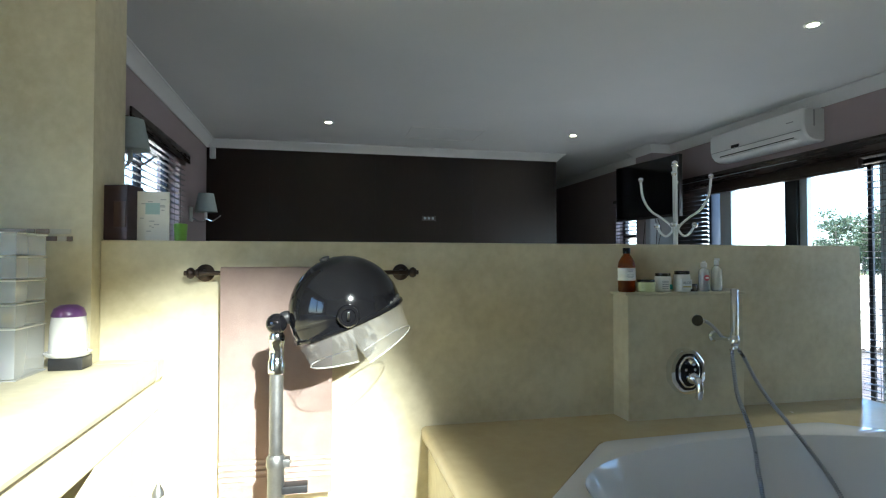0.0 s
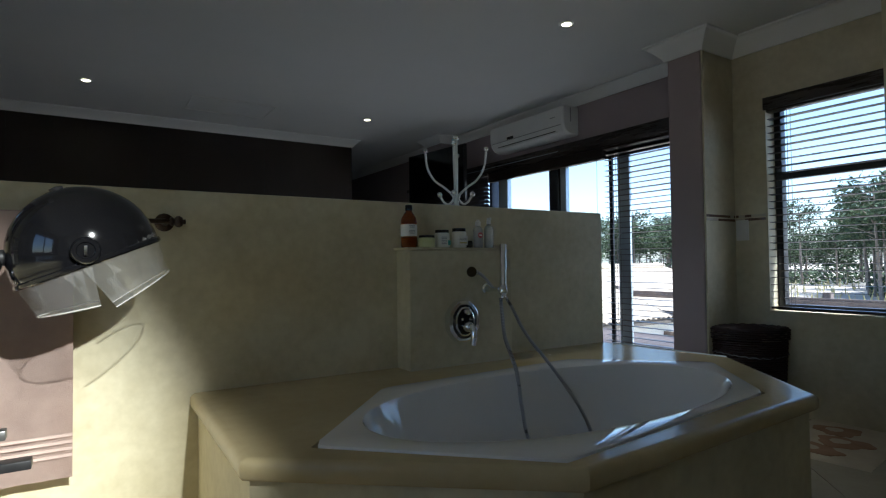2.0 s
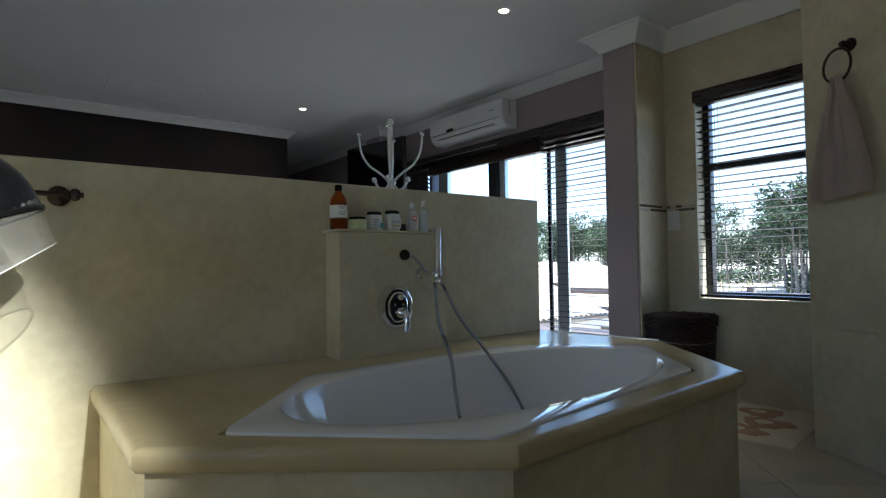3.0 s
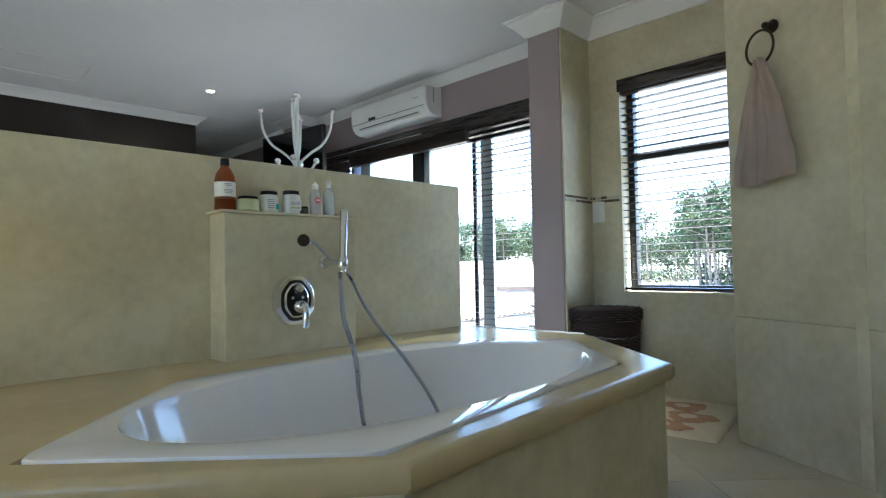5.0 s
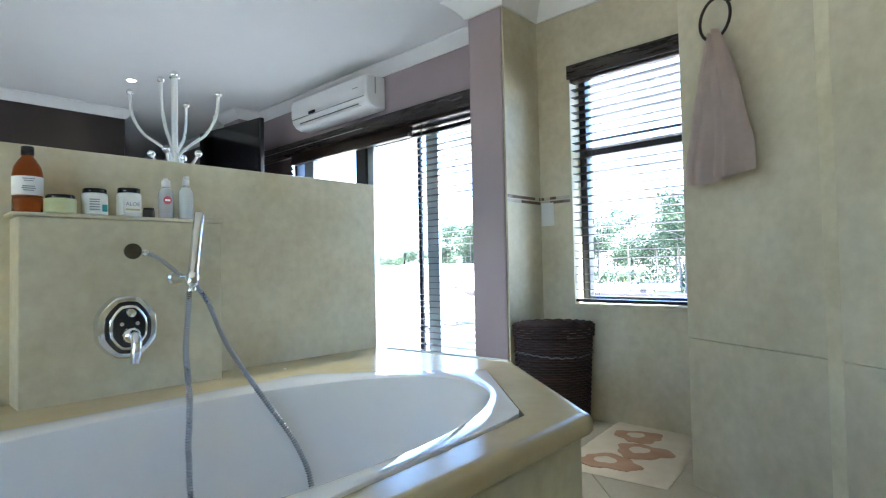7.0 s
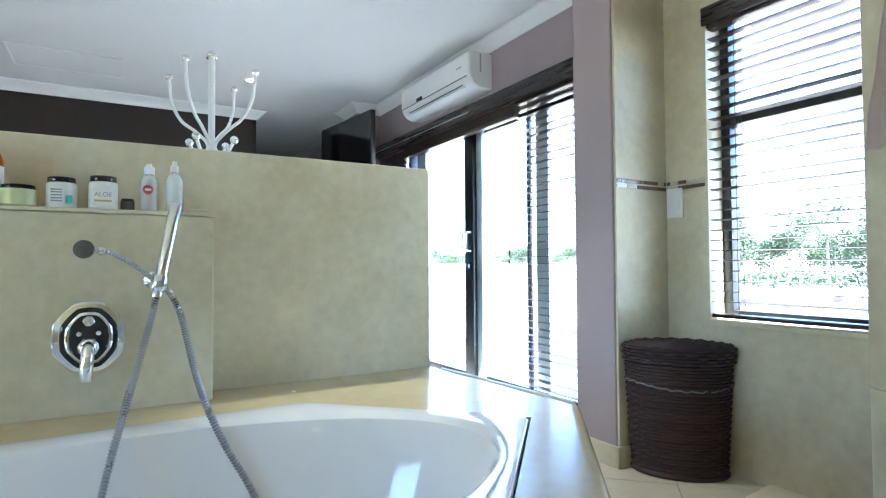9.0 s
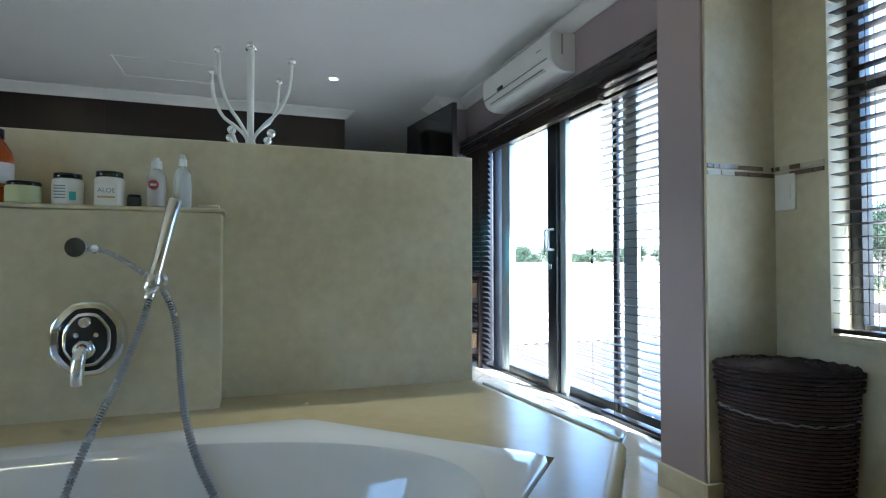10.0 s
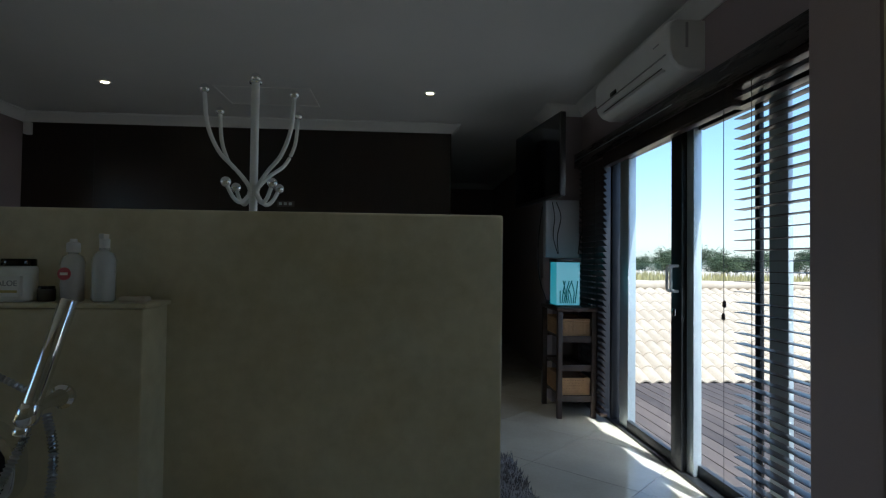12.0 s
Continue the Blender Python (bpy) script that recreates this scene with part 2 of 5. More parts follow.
def thing(name, label, category, at=(0, 0, 0), group=""):
    ob = new(name)
    ob.location = at
    ob.empty_display_size = 0.05
    return tagged(ob, label, category, group)


def part(name, bm, material, parent, label="", smooth=True):
    """A mesh under a thing or a part; its vertices are in the thing's own frame."""
    ob = new(name, mesh_of(name, bm, material, smooth))
    ob.parent = parent
    return tagged(ob, label) if label else ob


def B(*a, bevel=0.0):
    return box(bmesh.new(), *a, bevel)


def shifted(bm, m):
    bm.transform(m)
    return bm


def text_part(name, words, size, m, material, parent):
    cu = bpy.data.curves.new(name, "FONT")
    cu.body, cu.size, cu.extrude, cu.align_x, cu.align_y = words, size, 0.0004, "CENTER", "CENTER"
    tmp = bpy.data.objects.new(name, cu)
    me = bpy.data.meshes.new_from_object(tmp)
    bpy.data.objects.remove(tmp)
    me.transform(m)
    me.materials.append(material)
    ob = new(name, me)
    ob.parent = parent
    return ob


# ---- shell ----
boxes("floor_base", grout_m, (2.4, 1.4, -0.16, 9.16, 5.72, -0.006), (3.39, 5.721, -0.16, 9.16, 14.2, -0.006), label="grey grout bed under the floor tiles")
boxes("ceiling", white_paint, (2.4, 1.4, CEIL, 9.16, 5.72, CEIL + 0.1), (3.39, 5.72, CEIL, 9.16, 14.2, CEIL + 0.1), label="matt white painted flat ceiling")
boxes("wall_half", cement, (4.10, 5.5, 0, 7.63, 5.63, TOP), label="waist-high partition in mottled polished cement", bevel=0.006)
boxes("wall_ledge", cement, (6.230, 5.373, 0.545, 6.815, 5.502, 1.103), (6.214, 5.365, 1.104, 6.824, 5.502, 1.115), label="boxed cement ledge on the partition", bevel=0.004)
boxes("wall_column", cement, (2.6, 5.42, 0, 4.10, 5.76, CEIL), label="cement clad wall end beside the vanity")
boxes("wall_dark", dark_wall, (3.40, 9.77, 0, 7.85, 9.95, CEIL), label="dark brown veneered headboard wall")
bm = bmesh.new()
for x in (4.35, 5.55, 6.75):
    box(bm, x, 9.768, 0, x + 0.004, 9.771, 2.53)
structure("trim_dark_joints", bm, black_plastic)
boxes("wall_pier", lavender, (8.59, 5.443, 0, 8.962, 5.70, CEIL), label="lavender painted pier beside the sliding door", bevel=0.012)
boxes("wall_pier_face", cement_pale, (8.60, 5.43, 0, 8.962, 5.442, CEIL), label="pale cement skim on the pier")
boxes("wall_east_door", lavender, (8.96, 5.70, 2.10, 9.16, 8.72, CEIL), (8.96, 8.72, 0, 9.16, 9.52, CEIL), (8.96, 10.25, 0, 9.16, 14.2, CEIL), (8.96, 9.52, 2.1, 9.16, 10.25, CEIL), (8.96, 9.52, 0, 9.16, 10.25, 1.05), (8.963, 5.442, 0, 9.16, 5.70, CEIL),
      label="lavender painted outer wall over the door")
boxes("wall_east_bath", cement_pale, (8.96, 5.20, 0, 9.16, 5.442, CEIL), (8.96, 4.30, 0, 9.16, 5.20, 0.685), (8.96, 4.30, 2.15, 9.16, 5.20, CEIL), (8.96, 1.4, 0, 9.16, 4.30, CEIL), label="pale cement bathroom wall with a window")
boxes("wall_column_bedroom", lavender, (8.70, 8.98, 0, 8.962, 9.32, CEIL), label="lavender painted column behind the television")
boxes("wall_west_bedroom", lavender, (3.49, 5.76, 0, 3.68, 6.98, CEIL), (3.49, 8.55, 0, 3.68, 9.77, CEIL), (3.49, 6.98, 2.20, 3.68, 8.55, CEIL), (3.49, 6.98, 0, 3.68, 8.55, 1.22), label="lavender bedroom wall with a window")
boxes("wall_west_passage", lavender, (3.39, 9.95, 0, 3.58, 14.2, CEIL))
boxes("wall_north", lavender, (3.39, 14.0, 0, 9.16, 14.2, CEIL))
# opening for an added window, out of view, that lights the bathroom
boxes("wall_west", cement, (2.4, 1.4, 0, 2.6, 2.2, CEIL), (2.4, 4.2, 0, 2.6, 5.72, CEIL), (2.4, 2.2, 0, 2.6, 4.2, 1.0), (2.4, 2.2, 2.2, 2.6, 4.2, CEIL))
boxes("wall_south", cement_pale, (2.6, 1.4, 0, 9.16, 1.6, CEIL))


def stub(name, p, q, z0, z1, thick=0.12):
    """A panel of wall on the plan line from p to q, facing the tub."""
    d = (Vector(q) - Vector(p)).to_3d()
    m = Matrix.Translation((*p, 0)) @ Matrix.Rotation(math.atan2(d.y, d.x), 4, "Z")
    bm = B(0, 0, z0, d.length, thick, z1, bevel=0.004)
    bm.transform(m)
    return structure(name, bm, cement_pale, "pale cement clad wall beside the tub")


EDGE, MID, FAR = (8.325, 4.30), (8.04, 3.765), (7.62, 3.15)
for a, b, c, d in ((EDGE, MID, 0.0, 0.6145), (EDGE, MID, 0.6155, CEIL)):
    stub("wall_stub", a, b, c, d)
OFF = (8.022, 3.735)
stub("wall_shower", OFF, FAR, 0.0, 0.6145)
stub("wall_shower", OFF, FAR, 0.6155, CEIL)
stub("trim_stub_edge", (8.037, 3.768), (8.012, 3.722), 0, CEIL, 0.03).data.materials[0] = cement
boxes("wall_stub_return", cement_pale, (8.44, 4.18, 0, 8.962, 4.30, CEIL))


# ---- cornices ----
CORNICE = [(0, 0), (0, -0.09), (0.012, -0.09), (0.018, -0.075), (0.05, -0.04), (0.075, -0.02), (0.082, -0.012), (0.09, -0.010), (0.09, 0)]


def cornice(name, line, size=1.0):
    """A moulded strip under the ceiling; the room lies to the left of the line."""
    bm = bmesh.new()
    pts = [Vector(p) for p in line]
    rows = []
    for i, p in enumerate(pts):
        dirs = []
        if i:
            dirs.append((p - pts[i - 1]).normalized())
        if i < len(pts) - 1:
            dirs.append((pts[i + 1] - p).normalized())
        ns = [Vector((-d.y, d.x)) for d in dirs]
        n = ns[0] if len(ns) == 1 else (ns[0] + ns[1]) / (1 + ns[0].dot(ns[1]))
        rows.append([bm.verts.new((p.x + n.x * (o * size + 0.001), p.y + n.y * (o * size + 0.001), CEIL - 0.001 + z * size)) for o, z in CORNICE])
    for a, b in zip(rows, rows[1:]):
        for k in range(len(CORNICE)):
            k2 = (k + 1) % len(CORNICE)
            bm.faces.new((a[k], b[k], b[k2], a[k2]))
    bm.faces.new(rows[0]), bm.faces.new(list(reversed(rows[-1])))
    return structure(name, bm, cornice_m, "white moulded plaster cornice", True)


cornice("cornice_bedroom", [(8.96, 5.705), (8.96, 8.98), (8.70, 8.98), (8.70, 9.32), (8.96, 9.32), (8.96, 14.0), (3.58, 14.0)])
cornice("cornice_headboard", [(7.85, 9.95), (7.85, 9.77), (3.68, 9.77), (3.68, 5.76), (4.10, 5.76), (4.10, 5.42), (2.6, 5.42)])
cornice("cornice_bath", [(8.96, 4.30), (8.96, 5.43), (8.59, 5.43), (8.59, 5.70), (8.96, 5.70)], 1.35)
bm = bmesh.new()
for b in ((5.82, 8.70, 6.60, 8.712), (5.82, 9.21, 6.60, 9.222), (5.82, 8.712, 5.832, 9.21), (6.588, 8.712, 6.60, 9.21)):
    box(bm, b[0], b[1], CEIL - 0.006, b[2], b[3], CEIL + 0.01)
structure("trim_ceiling_hatch", bm, cornice_m, "white trim of a ceiling hatch")
boxes("baseboard_pier", cement_pale, (8.575, 5.43, 0, 8.59, 5.70, 0.10), (8.575, 5.415, 0, 8.96, 5.43, 0.10), label="pale skirting round the pier", bevel=0.004)


# ---- mosaic bands ----
def mosaic(name, origin, axis, length, z, rows):
    base = structure(name, B(-0.001, -0.001, -0.001, 0.001, 0.001, 0.001), grout_m, "brown and beige mosaic tile band")
    rnd = random.Random(length * 100)
    for r in range(rows):
        s = 0.0
        while s < length - 0.01:
            w = min(rnd.choice((0.03, 0.045, 0.07, 0.1)), length - s)
            bm = B(0, 0, 0, w - 0.003, 0.006, 0.017, bevel=0.001)
            me = mesh_of("mosaic_tile", bm, mosaic_dark if rnd.random() < 0.68 else mosaic_pale)
            ob = new("mosaic_tile", me)
            ob.parent = base
            ob.matrix_local = Matrix.Translation((*origin, z + r * 0.026)) @ Matrix.Rotation(axis, 4, "Z") @ Matrix.Translation((s, 0, 0))
            s += w
    return base


mosaic("trim_mosaic_pier", (8.605, 5.426), 0.0, 0.35, 1.315, 2)
mosaic("trim_mosaic_window", (8.956, 5.212), math.pi / 2, 0.21, 1.315, 2)
mosaic("trim_mosaic_vanity", (3.79, 5.416), 0.0, 0.25, 1.325, 2)


# ---- tub surround and tub ----
DECK = [(5.335, 5.499), (5.322, 4.63), (5.985, 4.088), (7.205, 4.138), (7.705, 4.755), (7.64, 5.499)]
TUB = [(5.972, 5.142), (5.505, 4.62), (5.98, 4.155), (7.078, 4.26), (7.497, 4.72), (7.03, 5.182)]


def offset_ring(poly, d, skip=()):
    """The polygon drawn in by d, but for the edges that start at the corners in skip."""
    n, out = len(poly), []
    for i in range(n):
        a, b, c = Vector(poly[i - 1]), Vector(poly[i]), Vector(poly[(i + 1) % n])
        d1, d2 = (b - a).normalized(), (c - b).normalized()
        n1, n2 = Vector((-d1.y, d1.x)), Vector((-d2.y, d2.x))
        o1, o2 = (0 if (i - 1) % n in skip else d), (0 if i in skip else d)
        det = n1.x * n2.y - n1.y * n2.x
        k1, k2 = n1.dot(b) + o1, n2.dot(b) + o2
        out.append(((k1 * n2.y - k2 * n1.y) / det, (n1.x * k2 - n2.x * k1) / det))
    return out


def resample(poly, per=16, round_r=0.0):
    out = []
    for i in range(len(poly)):
        a, b = Vector(poly[i]), Vector(poly[(i + 1) % len(poly)])
        out += [a.lerp(b, k / per) for k in range(per)]
    if round_r:
        for _ in range(int(round_r)):
            out = [(out[i - 1] + 2 * out[i] + out[(i + 1) % len(out)]) / 4 for i in range(len(out))]
    return out


def stack(bm, loops):
    rings = [[bm.verts.new((p.x, p.y, z)) for p in pts] for pts, z in loops]
    n = len(rings[0])
    for a, b in zip(rings, rings[1:]):
        for i in range(n):
            bm.faces.new((a[i], a[(i + 1) % n], b[(i + 1) % n], b[i]))
    return rings


ZD = 0.555


def radial(poly, angles, centre=(6.50, 4.70)):
    """The points in which rays from the centre at these angles meet the polygon."""
    out = []
    for a in angles:
        dx, dy = math.cos(a), math.sin(a)
        best = 0.0
        for p, q in zip(poly, poly[1:] + poly[:1]):
            ex, ey = q[0] - p[0], q[1] - p[1]
            det = ex * dy - ey * dx
            if abs(det) < 1e-9:
                continue
            wx, wy = p[0] - centre[0], p[1] - centre[1]
            t, u = (ex * wy - ey * wx) / det, (dx * wy - dy * wx) / det
            if -1e-6 <= u <= 1 + 1e-6 and t > best:
                best = t
        out.append(Vector((centre[0] + best * dx, centre[1] + best * dy)))
    return out


TURNS = sorted({round(math.atan2(y - 4.70, x - 6.50), 5) for d in (0.0, 0.006, 0.015, 0.028) for x, y in offset_ring(DECK, d, (5,))} | {round(math.atan2(y - 4.70, x - 6.50), 5) for x, y in TUB} | {round(-math.pi + 2 * math.pi * k / 72, 5) for k in range(72)})
bm = bmesh.new()
stack(bm, [(radial(offset_ring(DECK, 0.028, (5,)), TURNS), 0.0), (radial(offset_ring(DECK, 0.028, (5,)), TURNS), ZD - 0.055)])
structure("tub_surround", bm, cement, "cement clad bath surround with angled corners")
bm = bmesh.new()
stack(bm, [(radial(offset_ring(DECK, d, (5,)), TURNS), z) for d, z in ((0.03, ZD - 0.056), (0.008, ZD - 0.054), (0.0, ZD - 0.044), (0.0, ZD - 0.016), (0.005, ZD - 0.006), (0.015, ZD), (0.03, ZD))] + [(radial(offset_ring(TUB, -0.002), TURNS), ZD), (radial(offset_ring(TUB, -0.002), TURNS), ZD - 0.03)])
structure("tub_deck", bm, cement_deck, "glossy sealed cement bath deck with bullnose edge", True)
structure("trim_deck_edge", tube(bmesh.new(), [Vector((7.6465, 5.44, ZD - 0.002)), Vector((7.705, 4.775, ZD - 0.002))], 0.006, 8), alu_pale, "slim pale metal trim on the deck edge", True)

tub = thing("bathtub", "white acrylic drop-in bathtub with oval basin", "bathtub", (6.50, 4.675, ZD))
bm = bmesh.new()
rim = resample(TUB, 16, 1)
C = Vector((6.50, 4.675))


def oval(ax, ay, cx=6.50, cy=4.672):
    pts = []
    for p in rim:
        a = math.atan2((p.y - C.y) / 0.5, (p.x - C.x) / 0.98)
        c, s = math.cos(a), math.sin(a)
        pts.append(Vector((cx + ax * math.copysign(abs(c) ** 0.95, c), cy + ay * math.copysign(abs(s) ** 0.95, s))))
    return pts


def grow(d):
    return [p + (p - C).normalized() * d for p in rim]


loops = [(grow(-0.004), -0.02), (grow(-0.003), 0.002), (grow(-0.005), 0.005), (grow(-0.012), 0.006), (oval(0.815, 0.415), 0.006), (oval(0.80, 0.40), 0.001), (oval(0.788, 0.388), -0.02), (oval(0.735, 0.35), -0.15), (oval(0.69, 0.32), -0.28), (oval(0.63, 0.28), -0.37), (oval(0.54, 0.22), -0.41), (oval(0.3, 0.1), -0.42)]
rings = stack(bm, loops)
bm.faces.new(rings[-1])
bm.transform(Matrix.Translation((-6.50, -4.675, 0)))
part("shell", bm, enamel, tub)
part("drain", lathe(bmesh.new(), [(0.0, -0.414), (0.03, -0.414), (0.032, -0.417), (0.032, -0.419)], (0.02, 0.0, 0)), chrome, tub, "chrome drain")

# ---- mixer, hand shower, hose ----
mixer = thing("bath_mixer", "chrome wall bath mixer with octagonal plate and lever", "tap", (6.500, 5.373, 0.766))
WALL = Matrix.Rotation(radians(90), 4, "X")


def oct_plate(w, h, cut, y0, y1):
    bm = bmesh.new()
    pts = []
    for k in range(48):
        a = 2 * math.pi * k / 48
        eighth = (a + math.pi / 8) % (math.pi / 4) - math.pi / 8
        r = cut + (1 - cut) / math.cos(eighth)
        pts.append((r * math.cos(a) * w, r * math.sin(a) * h))
    ra = [bm.verts.new((x, y0, z)) for x, z in pts]
    rb = [bm.verts.new((x * 0.97, y1 + 0.003, z * 0.97)) for x, z in pts]
    rc = [bm.verts.new((x * 0.9, y1, z * 0.9)) for x, z in pts]
    for p, q in ((ra, rb), (rb, rc)):
        for i in range(48):
            bm.faces.new((p[i], p[(i + 1) % 48], q[(i + 1) % 48], q[i]))
    bm.faces.new(rc)
    return bm


part("plate", oct_plate(0.086, 0.099, 0.58, 0, -0.040), chrome, mixer)
mixer_front = Matrix.Translation((0, -0.024, 0))
# near-black colour paints the dark reflections seen in the chrome plate
chrome_dark_reflection = mat("chrome_dark_reflection", (0.035, 0.035, 0.04), 0.08, 0.4, (0.05, 0.05, 0.055), 8, 60)
part("step_plate", shifted(oct_plate(0.068, 0.082, 0.58, -0.015, -0.020), mixer_front), chrome_dark_reflection, mixer, "stepped plate coloured as a dark reflection in the chrome")
part("rim", shifted(oct_plate(0.055, 0.070, 0.58, -0.019, -0.0235), mixer_front), chrome, mixer)
part("inner_plate", shifted(oct_plate(0.049, 0.064, 0.58, -0.022, -0.026), mixer_front), chrome_dark_reflection, mixer, "inner plate coloured as a dark reflection in the chrome")
part("diverter", shifted(lathe(bmesh.new(), [(0.014, 0), (0.014, 0.022), (0.011, 0.027), (0, 0.028)], n=20, matrix=Matrix.Translation((0, -0.024, 0.045)) @ WALL), mixer_front), chrome, mixer)
for sx in (-0.022, 0.022):
    part("screw", shifted(lathe(bmesh.new(), [(0.006, 0), (0.006, 0.004), (0.003, 0.005)], n=12, matrix=Matrix.Translation((sx, -0.025, 0.012)) @ WALL), mixer_front), chrome, mixer)
part("hub", shifted(lathe(bmesh.new(), [(0.026, 0), (0.026, 0.02), (0.022, 0.035), (0.012, 0.043), (0, 0.045)], n=24, matrix=Matrix.Translation((0, -0.024, -0.022)) @ WALL), mixer_front), chrome, mixer)
part("lever", shifted(tube(bmesh.new(), spline([(0, -0.055, -0.018), (0, -0.082, -0.03), (-0.002, -0.092, -0.065), (-0.004, -0.086, -0.10)], 6), 0.0155, 14), mixer_front), chrome, mixer)

shower = thing("hand_shower", "slim chrome hand shower in its wall holder", "shower", (6.655, 5.373, 0.915))
part("rosette", lathe(bmesh.new(), [(0.026, 0), (0.026, 0.008), (0.018, 0.014), (0.012, 0.05), (0.012, 0.112)], n=20, matrix=WALL), chrome, shower)
wand_lean = Matrix.Translation((0.008, -0.125, 0.0)) @ Matrix.Rotation(radians(-12.5), 4, "X") @ Matrix.Rotation(radians(11), 4, "Y")
part("holder", lathe(bmesh.new(), [(0.015, -0.028), (0.021, -0.02), (0.022, 0.004), (0.019, 0.014)], n=18, matrix=wand_lean), chrome, shower)
part("collar", lathe(bmesh.new(), [(0.0135, -0.046), (0.0145, -0.043), (0.0145, -0.031), (0.0125, -0.028)], n=18, matrix=wand_lean), chrome, shower)
part("wand", lathe(bmesh.new(), [(0.014, -0.01), (0.0165, 0.02), (0.0172, 0.09), (0.0172, 0.218), (0.0155, 0.222), (0.0, 0.223)], n=24, matrix=wand_lean), chrome, shower)


def hose_points(points, step=0.0035):
    dense = spline(points, 260)
    out, acc = [dense[0]], 0.0
    for a, b in zip(dense, dense[1:]):
        acc += (b - a).length
        if acc >= step:
            out.append(b)
            acc = 0.0
    return out


part("hose", tube(bmesh.new(), hose_points([(0.0, -0.117, -0.044), (-0.019, -0.151, -0.12), (-0.046, -0.201, -0.212), (-0.068, -0.268, -0.28), (-0.086, -0.324, -0.337), (-0.104, -0.365, -0.40), (-0.12, -0.40, -0.48), (-0.12, -0.46, -0.62), (0.0, -0.56, -0.75), (0.14, -0.56, -0.74), (0.215, -0.47, -0.63), (0.198, -0.413, -0.516), (0.139, -0.362, -0.397), (0.106, -0.304, -0.316), (0.086, -0.225, -0.237), (0.074, -0.17, -0.168), (0.055, -0.125, -0.08), (0.022, -0.095, -0.012)], 0.0036), 0.0096, 12, 0.42), hose_m, shower, "ribbed chrome hose", False)
jet = thing("side_jet", "round chrome body jet on a short flexible arm", "shower", (6.497, 5.30, 1.0))
part("disc", lathe(bmesh.new(), [(0.018, 0), (0.022, 0.01), (0.0255, 0.026), (0.0245, 0.032), (0.0, 0.032)], n=24, matrix=Matrix.Translation((0, -0.012, 0)) @ WALL @ Matrix.Rotation(radians(-14), 4, "Y")), chrome, jet)
# face colour lowered to paint the dark reflection in the chrome
part("face", lathe(bmesh.new(), [(0.0235, 0.032), (0.0235, 0.0345), (0.0, 0.035)], n=24, matrix=Matrix.Translation((0, -0.012, 0)) @ WALL @ Matrix.Rotation(radians(-14), 4, "Y")), mat("jet_dark_reflection", (0.10, 0.095, 0.09), 0.12, 1.0, (0.14, 0.13, 0.12), 20, 80), jet, "chrome nozzle face with a dark reflection in its colour")
part("arm", tube(bmesh.new(), hose_points([(0.010, -0.028, -0.002), (0.055, -0.022, -0.010), (0.11, -0.005, -0.045), (0.158, 0.012, -0.083)], 0.0042), 0.0078, 10, 0.28), hose_m, jet, "ribbed flexible arm", False)
part("joint", ball(bmesh.new(), (0.030, -0.026, -0.004), 0.012), chrome, jet)


# ---- bottles and jars on the ledge ----
ZL = 1.1155


def bottle_body(profile, n=28):
    return lathe(bmesh.new(), profile, n=n)


def jar(name, label, x, r, h, body, lid_h, band=None, words=None, y=5.414):
    j = thing(name, label, "jar", (x, y, ZL), "toiletries on the ledge")
    part("body", lathe(bmesh.new(), [(r * 0.9, 0), (r, 0.004), (r, h * 0.74), (r * 0.96, h * 0.8), (r * 0.84, h - lid_h), (r * 0.84, h - lid_h + 0.002)], n=32), body, j)
    part("lid", lathe(bmesh.new(), [(r * 0.9, h - lid_h), (r * 0.92, h - lid_h + 0.002), (r * 0.92, h - 0.002), (r * 0.88, h), (0, h)], n=32), gloss_black, j, "black screw lid")
    if band:
        bm = bmesh.new()
        for a0, a1, z0, z1 in band:
            n = 12
            lo = [bm.verts.new(((r + 0.0008) * math.cos(a0 + (a1 - a0) * k / n), (r + 0.0008) * math.sin(a0 + (a1 - a0) * k / n), z0)) for k in range(n + 1)]
            hi = [bm.verts.new((v.co.x, v.co.y, z1)) for v in lo]
            for k in range(n):
                bm.faces.new((lo[k], lo[k + 1], hi[k + 1], hi[k]))
        part("label", bm, words or paper, j, "printed paper label")
    return j


F = -math.pi / 2
bot = thing("amber_bottle", "brown amber glass bottle with white paper label", "bottle", (6.222, 5.458, ZL), "toiletries on the ledge")
bot.location = (6.262, 5.436, ZL)
part("glass", bottle_body([(0.034, 0), (0.038, 0.006), (0.038, 0.115), (0.034, 0.137), (0.022, 0.158), (0.0145, 0.168), (0.0145, 0.18)]), amber, bot)
part("lid", bottle_body([(0.0165, 0.172), (0.0165, 0.196), (0.015, 0.198), (0, 0.198)]), gloss_black, bot, "black screw cap")
bm = lathe(bmesh.new(), [(0.0384, 0.052), (0.0386, 0.053), (0.0386, 0.106), (0.0384, 0.107)], n=32)
part("label", bm, paper, bot, "white paper label")
bm = bmesh.new()
for z, w in ((0.098, 0.03), (0.092, 0.022), (0.076, 0.03), (0.070, 0.034), (0.064, 0.026)):
    box(bm, -w / 2 - 0.004, -0.0395, z, w / 2 - 0.004, -0.0372, z + 0.0025)
part("print", bm, print_grey, bot, "grey printed lines", False)
jar("balm_jar", "low glass jar of pale green balm", 6.336, 0.041, 0.056, green_cream, 0.012, y=5.40)
jar("cream_jar", "white cream jar with black lid and teal label", 6.412, 0.036, 0.084, cream_jar, 0.014, [(F - 1.2, F + 0.2, 0.012, 0.055)], paper)
J = bpy.data.objects["cream_jar"]
J.location.x = 6.43
